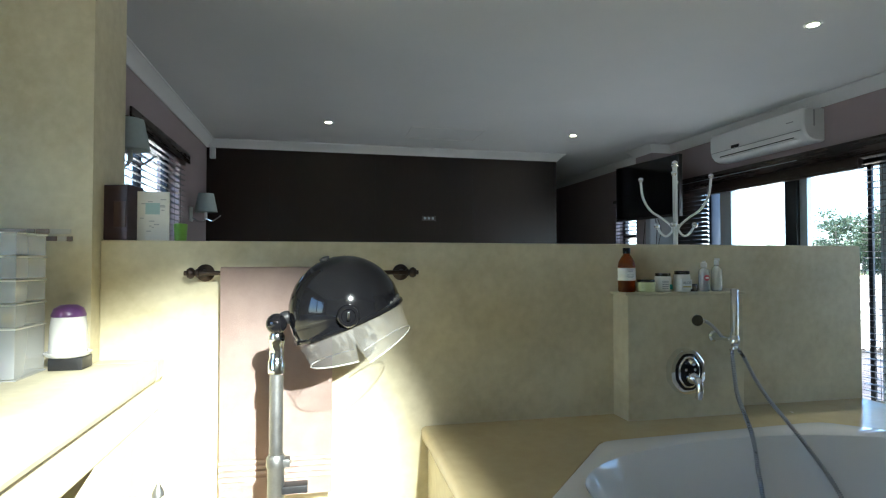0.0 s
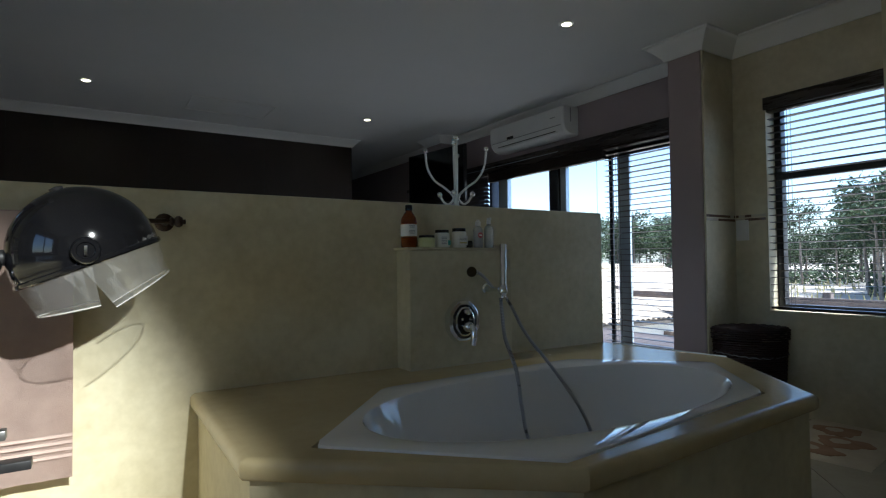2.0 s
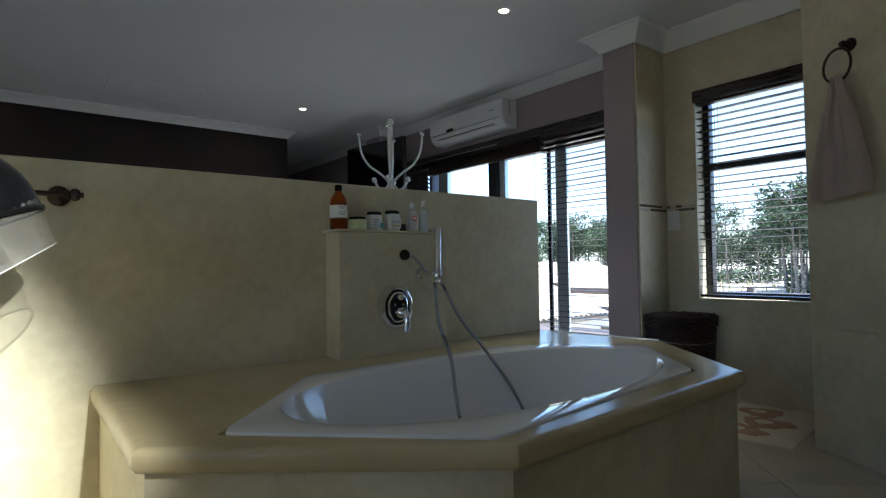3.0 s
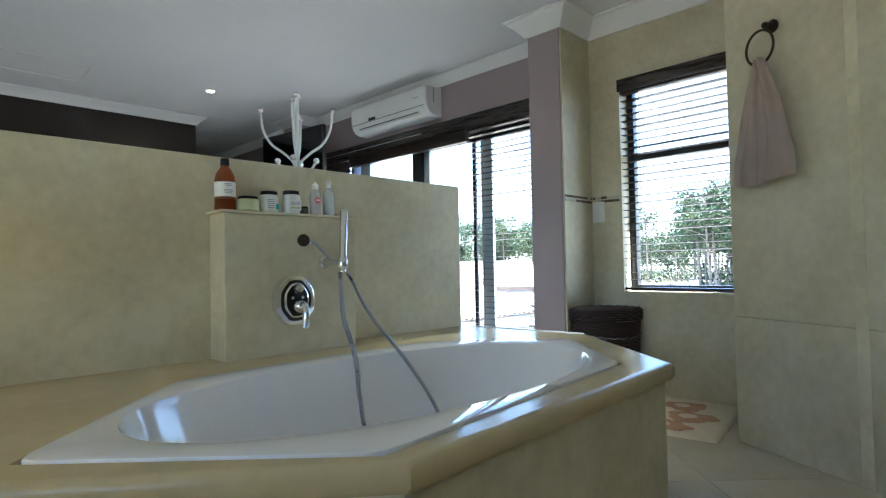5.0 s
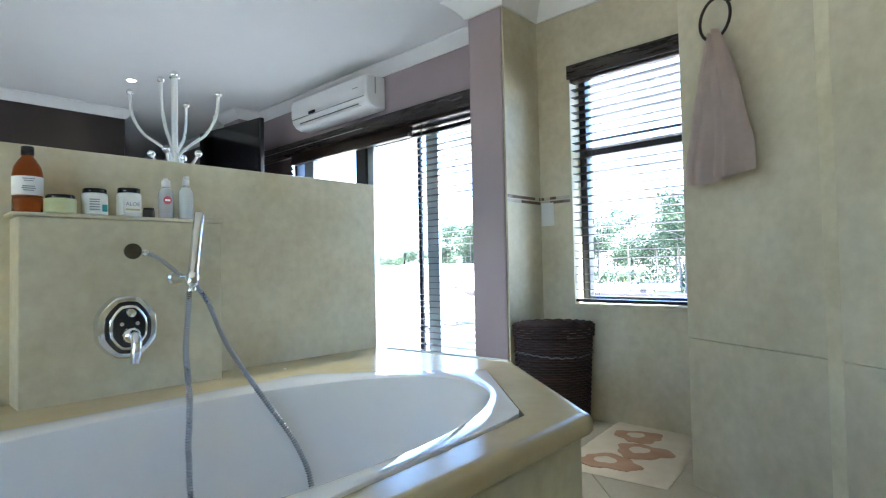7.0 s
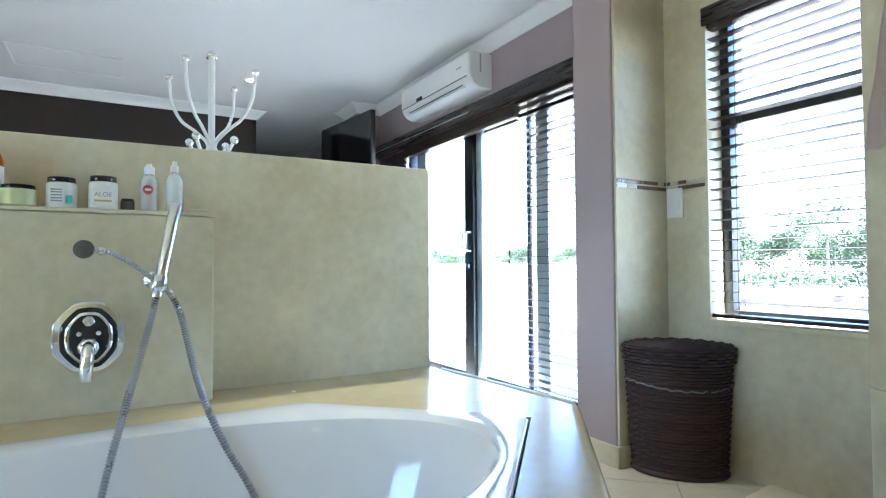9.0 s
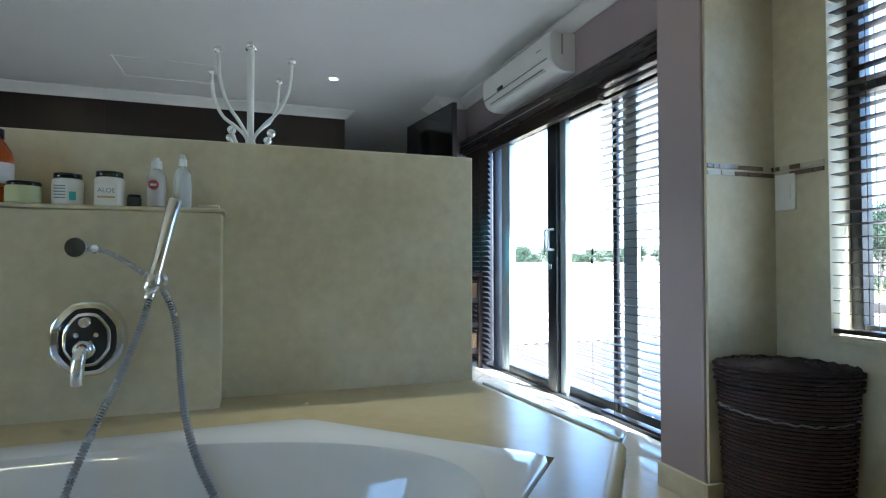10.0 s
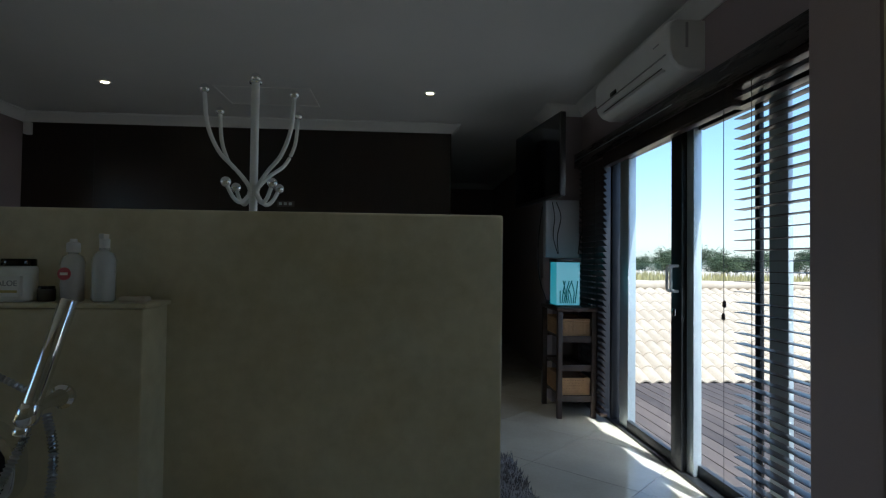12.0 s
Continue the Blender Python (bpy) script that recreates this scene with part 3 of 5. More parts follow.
bm = bmesh.new()
for z in (0.016, 0.024, 0.032, 0.040, 0.047):
    box(bm, -0.022, -0.0375, z, 0.004, -0.030, z + 0.003)
part("print", bm, print_grey, J, "grey printed lines", False)
part("badge", B(0.012, -0.0365, 0.012, 0.026, -0.024, 0.034, bevel=0.002), print_teal, J, "teal printed badge")
aloe = jar("aloe_jar", "square-shouldered white jar with black lid", 6.528, 0.036, 0.094, cream_jar, 0.016)
part("label", B(-0.026, -0.0368, 0.012, 0.026, -0.026, 0.056, bevel=0.001), paper, aloe, "cream paper label")
text_part("print", "ALOE", 0.017, Matrix.Translation((0, -0.0372, 0.040)) @ WALL, print_grey, aloe)
part("stripe", B(-0.021, -0.0374, 0.020, 0.021, -0.0366, 0.0255), print_gold, aloe, "yellow printed stripe")
jar("small_jar", "tiny dark jar with black lid", 6.588, 0.018, 0.034, mat("smoked_glass", (0.06, 0.05, 0.04), 0.1), 0.014)


def pump(name, label, x, h, cap_r, colour):
    p = thing(name, label, "bottle", (x, 5.414, ZL), "toiletries on the ledge")
    part("body", lathe(bmesh.new(), [(0.022, 0), (0.025, 0.004), (0.025, h * 0.62), (0.02, h * 0.72), (0.011, h * 0.76), (0.011, h * 0.80)], n=24), clear_plastic, p)
    part("liquid", lathe(bmesh.new(), [(0.021, 0.004), (0.0225, 0.006), (0.0225, h * 0.5), (0, h * 0.5)], n=20), colour, p, "pale lotion inside")
    part("cap", lathe(bmesh.new(), [(cap_r, h * 0.78), (cap_r, h * 0.93), (cap_r * 0.55, h * 0.95), (cap_r * 0.5, h), (0, h)], n=18), white_plastic, p, "white cap")
    return p


lotion = mat("milky_lotion", (0.66, 0.68, 0.62), 0.3, 0, (0.72, 0.73, 0.68), 20, 90)
pb = pump("lotion_bottle", "clear plastic lotion bottle with red round label", 6.643, 0.140, 0.014, mat("pinkish_lotion", (0.66, 0.56, 0.52), 0.3, 0, (0.72, 0.62, 0.58), 20, 90))
part("badge", lathe(bmesh.new(), [(0.014, 0), (0.014, 0.002), (0, 0.0022)], n=20, matrix=Matrix.Translation((-0.004, -0.0245, 0.062)) @ WALL), print_red, pb, "dark red round badge")
part("badge_spot", B(-0.012, -0.0275, 0.059, 0.004, -0.0263, 0.065), paper, pb, "pale print on the badge")
ps = pump("spray_bottle", "clear plastic spray bottle with white pump", 6.710, 0.150, 0.011, lotion)
part("nozzle", B(-0.006, -0.016, 0.140, 0.006, 0.008, 0.152, bevel=0.002), white_plastic, ps, "white spray nozzle")
soap = thing("soap_bar", "small beige bar of soap", "soap", (6.778, 5.415, ZL))
part("bar", B(-0.03, -0.018, 0, 0.03, 0.018, 0.012, bevel=0.006), mat("soap", (0.55, 0.48, 0.36), 0.5), soap)

# ---- towel rail, towels, hair dryer ----
rail = thing("towel_rail", "dark bronze towel rail on the cement partition", "rail", (4.86, 5.5, 1.207))
for sx in (-0.385, 0.385):
    part("rosette", lathe(bmesh.new(), [(0.034, 0), (0.034, 0.008), (0.026, 0.014), (0.014, 0.02), (0.011, 0.06), (0.0, 0.062)], n=20, matrix=Matrix.Translation((sx, 0, 0)) @ WALL), bronze, rail)
part("bar", tube(bmesh.new(), [Vector((-0.45, -0.065, 0)), Vector((0.45, -0.065, 0))], 0.009, 12), bronze, rail)
for s in (-1, 1):
    bm = lathe(bmesh.new(), [(0.009, 0), (0.016, 0.006), (0.016, 0.012), (0.011, 0.016), (0.02, 0.024), (0.022, 0.034), (0.016, 0.044), (0, 0.048)], n=16, matrix=Matrix.Translation((s * 0.395, -0.065, 0)) @ Matrix.Rotation(s * math.pi / 2, 4, "Y"))
    part("finial", bm, bronze, rail)


def cloth(width, drops, nx, wave, seed):
    """A towel hung over a bar at the origin, with one side in front and one behind."""
    rnd = random.Random(seed)
    bm = bmesh.new()
    front, back = drops
    path = [(-0.016, -front + k * front / 22) for k in range(23)] + [(-0.012, 0.010), (0.0, 0.015), (0.012, 0.010)] + [(0.016, -k * back / 14) for k in range(15)]
    ph = [rnd.uniform(0, 6.28) for _ in range(3)]
    rows = []
    for y, z in path:
        row = []
        for i in range(nx + 1):
            u = i / nx
            f = min(1.0, max(0.0, -z) * 2.5) * wave
            dy = f * (math.sin(u * 9 + ph[0]) + 0.5 * math.sin(u * 21 + ph[1] + z * 3)) * (1 if y <= 0 else -0.3)
            row.append(bm.verts.new(((u - 0.5) * width, y + dy, z)))
        rows.append(row)
    for a, b in zip(rows, rows[1:]):
        for i in range(nx):
            bm.faces.new((a[i], a[i + 1], b[i + 1], b[i]))
    geom = bmesh.ops.solidify(bm, geom=list(bm.faces), thickness=0.006)
    return bm


towel = thing("bath_towel", "long taupe cotton towel hung on the rail", "towel", (4.752, 5.435, 1.216))
part("cloth", cloth(0.42, (0.87, 0.6), 18, 0.004, 3), towel_m, towel)
bm = bmesh.new()
for k in range(4):
    box(bm, -0.209, -0.0240, -0.80 + k * 0.022, 0.209, -0.0215, -0.79 + k * 0.022)
part("border", bm, towel_m, towel, "woven border stripes", False)

dryer = thing("hooded_hair_dryer", "black salon hood hair dryer on a steel stand", "hair dryer", (4.777, 5.045, -0.015))
HOOD = Matrix.Translation((0.220, 0, 1.10)) @ Matrix.Rotation(radians(-22), 4, "Y") @ Matrix.Diagonal((1.0, 0.86, 1.0, 1.0))
prof = [(0.185, -0.035), (0.186, 0.0)] + [(0.186 * math.cos(a), 0.186 * math.sin(a)) for a in [radians(10 * k) for k in range(1, 9)]] + [(0.0, 0.186)]
bm = lathe(bmesh.new(), prof, n=40, matrix=HOOD, caps=False)
part("hood", bm, gloss_black, dryer)
bm = lathe(bmesh.new(), [(r * 0.97, z * 0.97 - 0.001) for r, z in prof], n=40, matrix=HOOD, caps=False)
part("liner", bm, mat("grey_liner", (0.35, 0.35, 0.34), 0.5), dryer, "grey inner liner")
bm = lathe(bmesh.new(), [(0.187, -0.04), (0.191, -0.036), (0.191, -0.028), (0.187, -0.024)], n=40, matrix=HOOD, caps=False)
part("hood_rim", bm, gloss_black, dryer)


def visor(a0, a1, tilt, drop):
    bm = bmesh.new()
    m = Matrix.Translation((0.220, 0, 1.10)) @ Matrix.Rotation(radians(tilt), 4, "Y") @ Matrix.Diagonal((1.0, 0.86, 1.0, 1.0))
    rows = []
    for r, z in ((0.182, -0.02), (0.180, -0.05), (0.168, -0.09), (0.146, -drop)):
        rows.append([bm.verts.new(m @ Vector((r * math.cos(a0 + (a1 - a0) * k / 24), r * math.sin(a0 + (a1 - a0) * k / 24), z))) for k in range(25)])
    for p, q in zip(rows, rows[1:]):
        for k in range(24):
            bm.faces.new((p[k], p[k + 1], q[k + 1], q[k]))
    bmesh.ops.solidify(bm, geom=list(bm.faces), thickness=0.003)
    return bm


part("visor", visor(-1.75, 1.75, -34, 0.165), visor_m, dryer, "clear plastic visor")
part("visor_back", visor(math.pi - 1.6, math.pi + 1.6, -12, 0.15), visor_m, dryer, "clear plastic rear skirt")


def visor_rim(a0, a1, tilt, drop):
    m = Matrix.Translation((0.220, 0, 1.10)) @ Matrix.Rotation(radians(tilt), 4, "Y") @ Matrix.Diagonal((1.0, 0.86, 1.0, 1.0))
    return tube(bmesh.new(), [m @ Vector((0.146 * math.cos(a0 + (a1 - a0) * k / 30), 0.146 * math.sin(a0 + (a1 - a0) * k / 30), -drop)) for k in range(31)], 0.0022, 6)


part("visor_edge", visor_rim(-1.75, 1.75, -34, 0.165), visor_edge, dryer, "frosted visor edge")
part("skirt_edge", visor_rim(math.pi - 1.6, math.pi + 1.6, -12, 0.15), visor_edge, dryer, "frosted skirt edge")
part("pivot", lathe(bmesh.new(), [(0.035, 0), (0.035, 0.014), (0.03, 0.02), (0.022, 0.02), (0.02, 0.016), (0.0, 0.016)], n=28, matrix=Matrix.Translation((0.220, -0.158, 1.10)) @ WALL), gloss_black, dryer, "round pivot knob")
part("pivot_slot", B(0.216, -0.183, 1.087, 0.224, -0.173, 1.113, bevel=0.002), chrome, dryer, "chrome slot")
part("vent_knob", lathe(bmesh.new(), [(0.016, 0), (0.018, 0.01), (0.0, 0.014)], n=16, matrix=HOOD @ Matrix.Translation((0, 0, 0.182))), black_plastic, dryer)
part("arm", tube(bmesh.new(), spline([(0.0, 0, 1.06), (0.03, 0, 1.085), (0.06, 0, 1.075)], 6), 0.022, 14), black_plastic, dryer)
part("clamp", ball(bmesh.new(), (0.0, -0.012, 1.065), 0.034, 20), gloss_black, dryer, "round black clamp")
part("collar", lathe(bmesh.new(), [(0.021, 0.90), (0.027, 0.905), (0.027, 0.945), (0.023, 0.95), (0.023, 1.0), (0.026, 1.004), (0.026, 1.025), (0.019, 1.04)], n=24), chrome, dryer, "chrome collar")
part("pole", lathe(bmesh.new(), [(0.0215, 0.10), (0.0215, 0.90)], n=24), steel, dryer)
part("sleeve", lathe(bmesh.new(), [(0.024, 0.10), (0.027, 0.12), (0.027, 0.60), (0.030, 0.605), (0.030, 0.635), (0.024, 0.645)], n=24), steel, dryer, "steel outer sleeve")
part("clip", B(0.02, -0.02, 0.605, 0.045, 0.02, 0.632, bevel=0.005), steel, dryer)
part("tray", B(0.02, -0.02, 0.52, 0.10, 0.03, 0.545, bevel=0.004), black_plastic, dryer, "small black control box")
for k in range(5):
    a = 2 * math.pi * k / 5 + 0.3
    part("leg", tube(bmesh.new(), [Vector((0, 0, 0.11)), Vector((0.14 * math.cos(a), 0.14 * math.sin(a), 0.085)), Vector((0.27 * math.cos(a), 0.27 * math.sin(a), 0.06))], 0.014, 10), steel, dryer)
    part("castor", lathe(bmesh.new(), [(0.02, -0.011), (0.026, -0.009), (0.026, 0.009), (0.02, 0.011)], n=16, matrix=Matrix.Translation((0.27 * math.cos(a), 0.27 * math.sin(a), 0.027)) @ Matrix.Rotation(a, 4, "Z") @ WALL), black_plastic, dryer)

ring = thing("towel_ring", "dark bronze towel ring on the cement wall", "towel ring", (8.194, 4.054, 1.905))
RM = Matrix.Rotation(math.atan2(MID[1] - EDGE[1], MID[0] - EDGE[0]), 4, "Z")
part("rosette", lathe(bmesh.new(), [(0.030, 0), (0.030, 0.008), (0.02, 0.014), (0.012, 0.04), (0.016, 0.046), (0.012, 0.056), (0, 0.058)], n=20, matrix=RM @ Matrix.Translation((0, 0, 0.045)) @ WALL), bronze, ring)
bm = tube(bmesh.new(), [RM @ Vector((0.078 * math.sin(a) * 0.95 - 0.035, -0.045, 0.078 * math.cos(a) - 0.045)) for a in [2 * math.pi * k / 36 for k in range(37)]], 0.006, 8)
part("ring", bm, bronze, ring)


def ring_towel():
    """A towel pulled through the ring: two thick leaves that part towards the hem."""
    bm = bmesh.new()
    for x0, x1, front, drop, lean in ((-0.040, 0.012, -0.064, 0.560, -0.125), (-0.014, 0.038, -0.086, 0.548, 0.055)):
        rows = []
        for j in range(30):
            t = j / 29
            spread = min(1.0, t * 1.25) ** 0.75
            a, b = x0 + (lean - 0.008) * spread * (1.0 if lean < 0 else 0.25), x1 + (0.03 if lean < 0 else 0.135) * spread
            row = []
            for i in range(25):
                u = i / 24
                fold = 0.012 * (1 - 0.5 * t) * math.sin(u * 8 + (1.2 if lean < 0 else 0.2)) + 0.006 * math.sin(u * 17 + 3 * t) + 0.004 * math.sin(t * 11 + u * 4)
                sag = 0.012 * math.sin(u * 3.1) * t
                row.append(bm.verts.new((a + (b - a) * u, front + fold - 0.022 * t * math.sin(u * 3.14), -t * drop - sag)))
            rows.append(row)
        for p, q in zip(rows, rows[1:]):
            for i in range(24):
                bm.faces.new((p[i], p[i + 1], q[i + 1], q[i]))
    bmesh.ops.solidify(bm, geom=list(bm.faces), thickness=0.011)
    bm.transform(Matrix.Translation((-0.022, 0.0, 0.0)))
    bm.transform(RM)
    return bm


ht = thing("hand_towel", "taupe hand towel threaded through the ring", "towel", (8.194, 4.054, 1.80))
part("cloth", ring_towel(), hand_towel_m, ht)

# ---- blinds ----
def blind(name, label, x, y0, y1, z0, z1, tilt, pitch, lip=0.02, cords=(0.15, 0.85), headrail=True):
    """A wooden venetian blind across the wall from y0 to y1; its slats are parts on one mesh."""
    b = thing(name, label, "blind", (x, (y0 + y1) / 2, z1))
    w = (y1 - y0) / 2
    bm = bmesh.new()
    box(bm, -0.025, -w, -0.0014, 0.025, w, 0.0014, 0.001)
    me = mesh_of("slat", bm, slat_m, True)
    n = int((z1 - z0 - 0.05) / pitch)
    for k in range(n):
        s = new("slat", me)
        s.parent = b
        s.matrix_local = Matrix.Translation((0, 0, -0.045 - k * pitch)) @ Matrix.Rotation(radians(tilt + 2.5 * math.sin(k * 1.7)), 4, "Y")
    part("bottom_rail", B(-0.027, -w, z0 - z1, 0.027, w, z0 - z1 + 0.018, bevel=0.004), slat_m, b)
    if headrail:
        part("headrail", B(-0.03, -w, -0.04, 0.03, w, 0.0, bevel=0.003), slat_m, b)
    for c in cords:
        for dx in (-0.024, 0.024):
            part("ladder_cord", B(dx - 0.0012, -w + 2 * w * c - 0.0012, z0 - z1 + 0.01, dx + 0.0012, -w + 2 * w * c + 0.0012, -0.03), slat_m, b, smooth=False)
    return b


def stacked_blind(name, label, x, y0, y1, z0, z1):
    b = thing(name, label, "blind", (x, (y0 + y1) / 2, z1))
    w = (y1 - y0) / 2
    me = mesh_of("slat", B(-0.025, -w, -0.0014, 0.025, w, 0.0014, bevel=0.001), slat_m, True)
    n = int((z1 - z0) / 0.0042)
    for k in range(n):
        s = new("slat", me)
        s.parent = b
        s.matrix_local = Matrix.Translation((0.0015 * math.sin(k * 2.3), 0.001 * math.sin(k * 1.3), -0.03 - k * 0.0036))
    part("bottom_rail", B(-0.027, -w, z0 - z1 - 0.014, 0.027, w, z0 - z1 + 0.006, bevel=0.004), slat_m, b)
    return b


blind("window_blind", "open dark brown wooden venetian blind in the bathroom window", 8.99, 4.32, 5.195, 0.70, 2.10, 3, 0.0475)
bl = thing("blind_valance", "dark wooden pelmet over the bathroom window blind", "pelmet", (8.955, 4.755, 2.12))
part("board", B(-0.02, -0.47, -0.05, 0.0, 0.45, 0.035, bevel=0.004), valance_m, bl)
blind("door_blind", "lowered dark wooden venetian blind at the sliding door", 8.925, 5.705, 6.585, 0.062, 2.08, 1, 0.047)
blind("door_blind_closed", "closed dark wooden venetian blind beside the door", 8.925, 8.31, 8.90, 0.05, 2.08, 52, 0.047, cords=(0.3, 0.8))
stacked_blind("door_blind_raised", "raised stack of dark wooden blind slats", 8.925, 6.60, 8.30, 1.975, 2.09)
va = thing("door_pelmet", "long dark wooden pelmet over the sliding door", "pelmet", (8.885, 7.33, 2.13))
part("board", B(-0.012, -1.63, -0.075, 0.0, 1.60, 0.045, bevel=0.003), valance_m, va)
part("return_board", B(0.001, -1.63, -0.075, 0.07, -1.61, 0.045, bevel=0.003), valance_m, va)
# pale strip paints a highlight along part of the board
part("highlight_strip", B(-0.015, -0.2, -0.016, -0.0125, 1.58, -0.011), alu_pale, va, "thin pale strip as a highlight on the pelmet", False)
cord = thing("pull_cord", "thin pull cord with two dark wooden tassels", "cord", (8.90, 6.665, 2.09))
part("string", tube(bmesh.new(), [Vector((0, 0, 0)), Vector((0, 0.003, -0.5)), Vector((0, 0, -1.1))], 0.0018, 6), black_plastic, cord)
for dz in (-1.04, -1.10):
    part("tassel", lathe(bmesh.new(), [(0.004, dz), (0.008, dz - 0.01), (0.009, dz - 0.03), (0.003, dz - 0.036)], (0.004 * (dz + 1.07) * 20, 0, 0), 12), dark_wood, cord)
part("lower_string", tube(bmesh.new(), [Vector((0, 0, -1.1)), Vector((0.002, 0.004, -1.6)), Vector((0, 0, -1.95))], 0.0012, 6), black_plastic, cord)

# ---- windows and sliding door ----
def window(name, label, x, y0, y1, z0, z1, bars=(), mull=(), material=None):
    ob = structure(name, B(x - 0.002, y0 - 0.001, z0 - 0.001, x + 0.002, y0 + 0.001, z0 + 0.001), alu_dark, label)
    mt = material or alu_dark
    for a in ((y0, z0, y0 + 0.045, z1), (y1 - 0.045, z0, y1, z1), (y0 + 0.046, z0, y1 - 0.046, z0 + 0.045), (y0 + 0.046, z1 - 0.045, y1 - 0.046, z1)):
        part("window_frame", B(x - 0.03, a[0], a[1], x + 0.03, a[2], a[3], bevel=0.003), mt, ob)
    for z in bars:
        part("transom", B(x - 0.03, y0 + 0.046, z - 0.025, x + 0.03, y1 - 0.046, z + 0.025, bevel=0.003), mt, ob)
    for y in mull:
        part("mullion", B(x - 0.028, y - 0.022, z0 + 0.046, x + 0.028, y + 0.022, z1 - 0.046, bevel=0.003), mt, ob)
    p = part("pane", B(x - 0.003, y0 + 0.03, z0 + 0.03, x + 0.003, y1 - 0.03, z1 - 0.03), pane_m, ob, smooth=False)
    p.visible_shadow = False
    return ob


window("window_1", "bronze aluminium bathroom window with a transom", 9.10, 4.30, 5.20, 0.685, 2.15, (1.62,))
window("window_2", "bronze aluminium bedroom side window", 3.56, 6.98, 8.55, 1.22, 2.20, (), (7.76,))
# window_4 is invented: unseen, it lets daylight onto the partition
window("window_4", "added bronze aluminium window out of view, for daylight", 2.5, 2.2, 4.2, 1.0, 2.2, (), (3.2,))
window("window_3", "bronze aluminium passage window", 9.10, 9.52, 10.25, 1.05, 2.1, (1.6,))
boxes("window_sill", cement_pale, (8.945, 4.30, 0.668, 9.07, 5.20, 0.689), label="pale cement window sill", bevel=0.003)
blind("passage_blind", "wooden venetian blind in the passage window", 8.93, 9.54, 10.23, 1.06, 2.1, 10, 0.048)
WB = blind("bedroom_blind", "open wooden venetian blind in the bedroom window", 3.71, 6.98, 8.55, 1.24, 2.17, 12, 0.047, cords=(0.12, 0.5, 0.88))
wv = thing("bedroom_pelmet", "dark wooden pelmet over the bedroom blind", "pelmet", (3.75, 7.765, 2.185))
part("board", B(0, -0.81, -0.05, 0.015, 0.81, 0.04, bevel=0.003), valance_m, wv)

door = structure("door_1", B(8.99, 5.71, 0.0, 9.14, 8.72, 0.018, bevel=0.003), alu_dark, "glazed aluminium sliding door, lit stile sides made as pale stiles")
part("head", B(8.99, 5.71, 2.05, 9.14, 8.72, 2.098), alu_dark, door, smooth=False)
# pale stiles paint the lit sides of the frame beside the dark ones
for y0, y1, m, x0, x1 in ((8.09, 8.25, alu_pale, 9.02, 9.08), (8.36, 8.40, alu_dark, 9.0, 9.12), (8.67, 8.72, alu_dark, 9.0, 9.12), (7.265, 7.395, alu_dark, 9.0, 9.05), (7.185, 7.264, alu_pale, 9.03, 9.08), (6.625, 6.66, alu_dark, 9.05, 9.075), (6.44, 6.57, alu_pale, 9.06, 9.085), (5.71, 5.77, alu_dark, 9.0, 9.12)):
    part("stile", B(x0, y0, 0.02, x1, y1, 2.05, bevel=0.004), m, door, "pale stile, lit side put into its colour" if m is alu_pale else "")
for y0, y1, x in ((7.396, 8.089, 9.03), (5.771, 7.184, 9.075)):
    part("rail", B(x - 0.018, y0, 0.02, x + 0.018, y1, 0.085, bevel=0.003), alu_dark, door)
    part("rail", B(x - 0.018, y0, 1.99, x + 0.018, y1, 2.05, bevel=0.003), alu_dark, door)
    p = part("pane", B(x - 0.003, y0, 0.08, x + 0.003, y1, 2.0), pane_m, door, smooth=False)
    p.visible_shadow = False
for dx, dy in ((8.995, 7.305), (8.995, 7.355)):
    part("handle", tube(bmesh.new(), spline([(dx + 0.01, dy, 1.06), (dx - 0.035, dy, 1.065), (dx - 0.04, dy, 1.10), (dx - 0.04, dy, 1.17), (dx - 0.035, dy, 1.205), (dx + 0.01, dy, 1.21)], 6), 0.009, 10), white_metal, door, "white D-shaped handle")
part("lock", B(8.985, 7.315, 0.915, 9.0, 7.35, 0.955, bevel=0.004), chrome, door, "small chrome lock")

# ---- air conditioner ----
ac = thing("air_conditioner", "white wall-mounted split air conditioner above the door", "air conditioner", (8.96, 7.50, 2.245))


def ac_body():
    bm = bmesh.new()
    prof = [(0, 0.0), (-0.10, 0.0), (-0.155, 0.02), (-0.19, 0.06), (-0.205, 0.12), (-0.205, 0.23), (-0.195, 0.262), (-0.16, 0.275), (0, 0.275)]
    rows = []
    for y, s in ((-0.56, 0.93), (-0.55, 0.985), (-0.535, 1.0), (0.535, 1.0), (0.55, 0.985), (0.56, 0.93)):
        rows.append([bm.verts.new((x * s, y, 0.16 + (z - 0.16) * s)) for x, z in prof])
    for a, b in zip(rows, rows[1:]):
        for k in range(len(prof)):
            k2 = (k + 1) % len(prof)
            bm.faces.new((a[k], a[k2], b[k2], b[k]))
    bm.faces.new(rows[0]), bm.faces.new(rows[-1])
    return bm


part("body", ac_body(), white_plastic, ac)
part("panel_line", B(-0.2075, -0.53, 0.088, -0.19, 0.53, 0.091), mat("grey_gap", (0.25, 0.25, 0.25), 0.6), ac, "thin panel gap", False)
bm = B(-0.012, -0.45, -0.004, 0.012, 0.45, 0.004, bevel=0.002)
bm.transform(Matrix.Translation((-0.162, 0, 0.036)) @ Matrix.Rotation(radians(-42), 4, "Y"))
part("louvre", bm, white_plastic, ac)
bm = B(-0.008, -0.44, -0.0015, 0.008, 0.44, 0.0015)
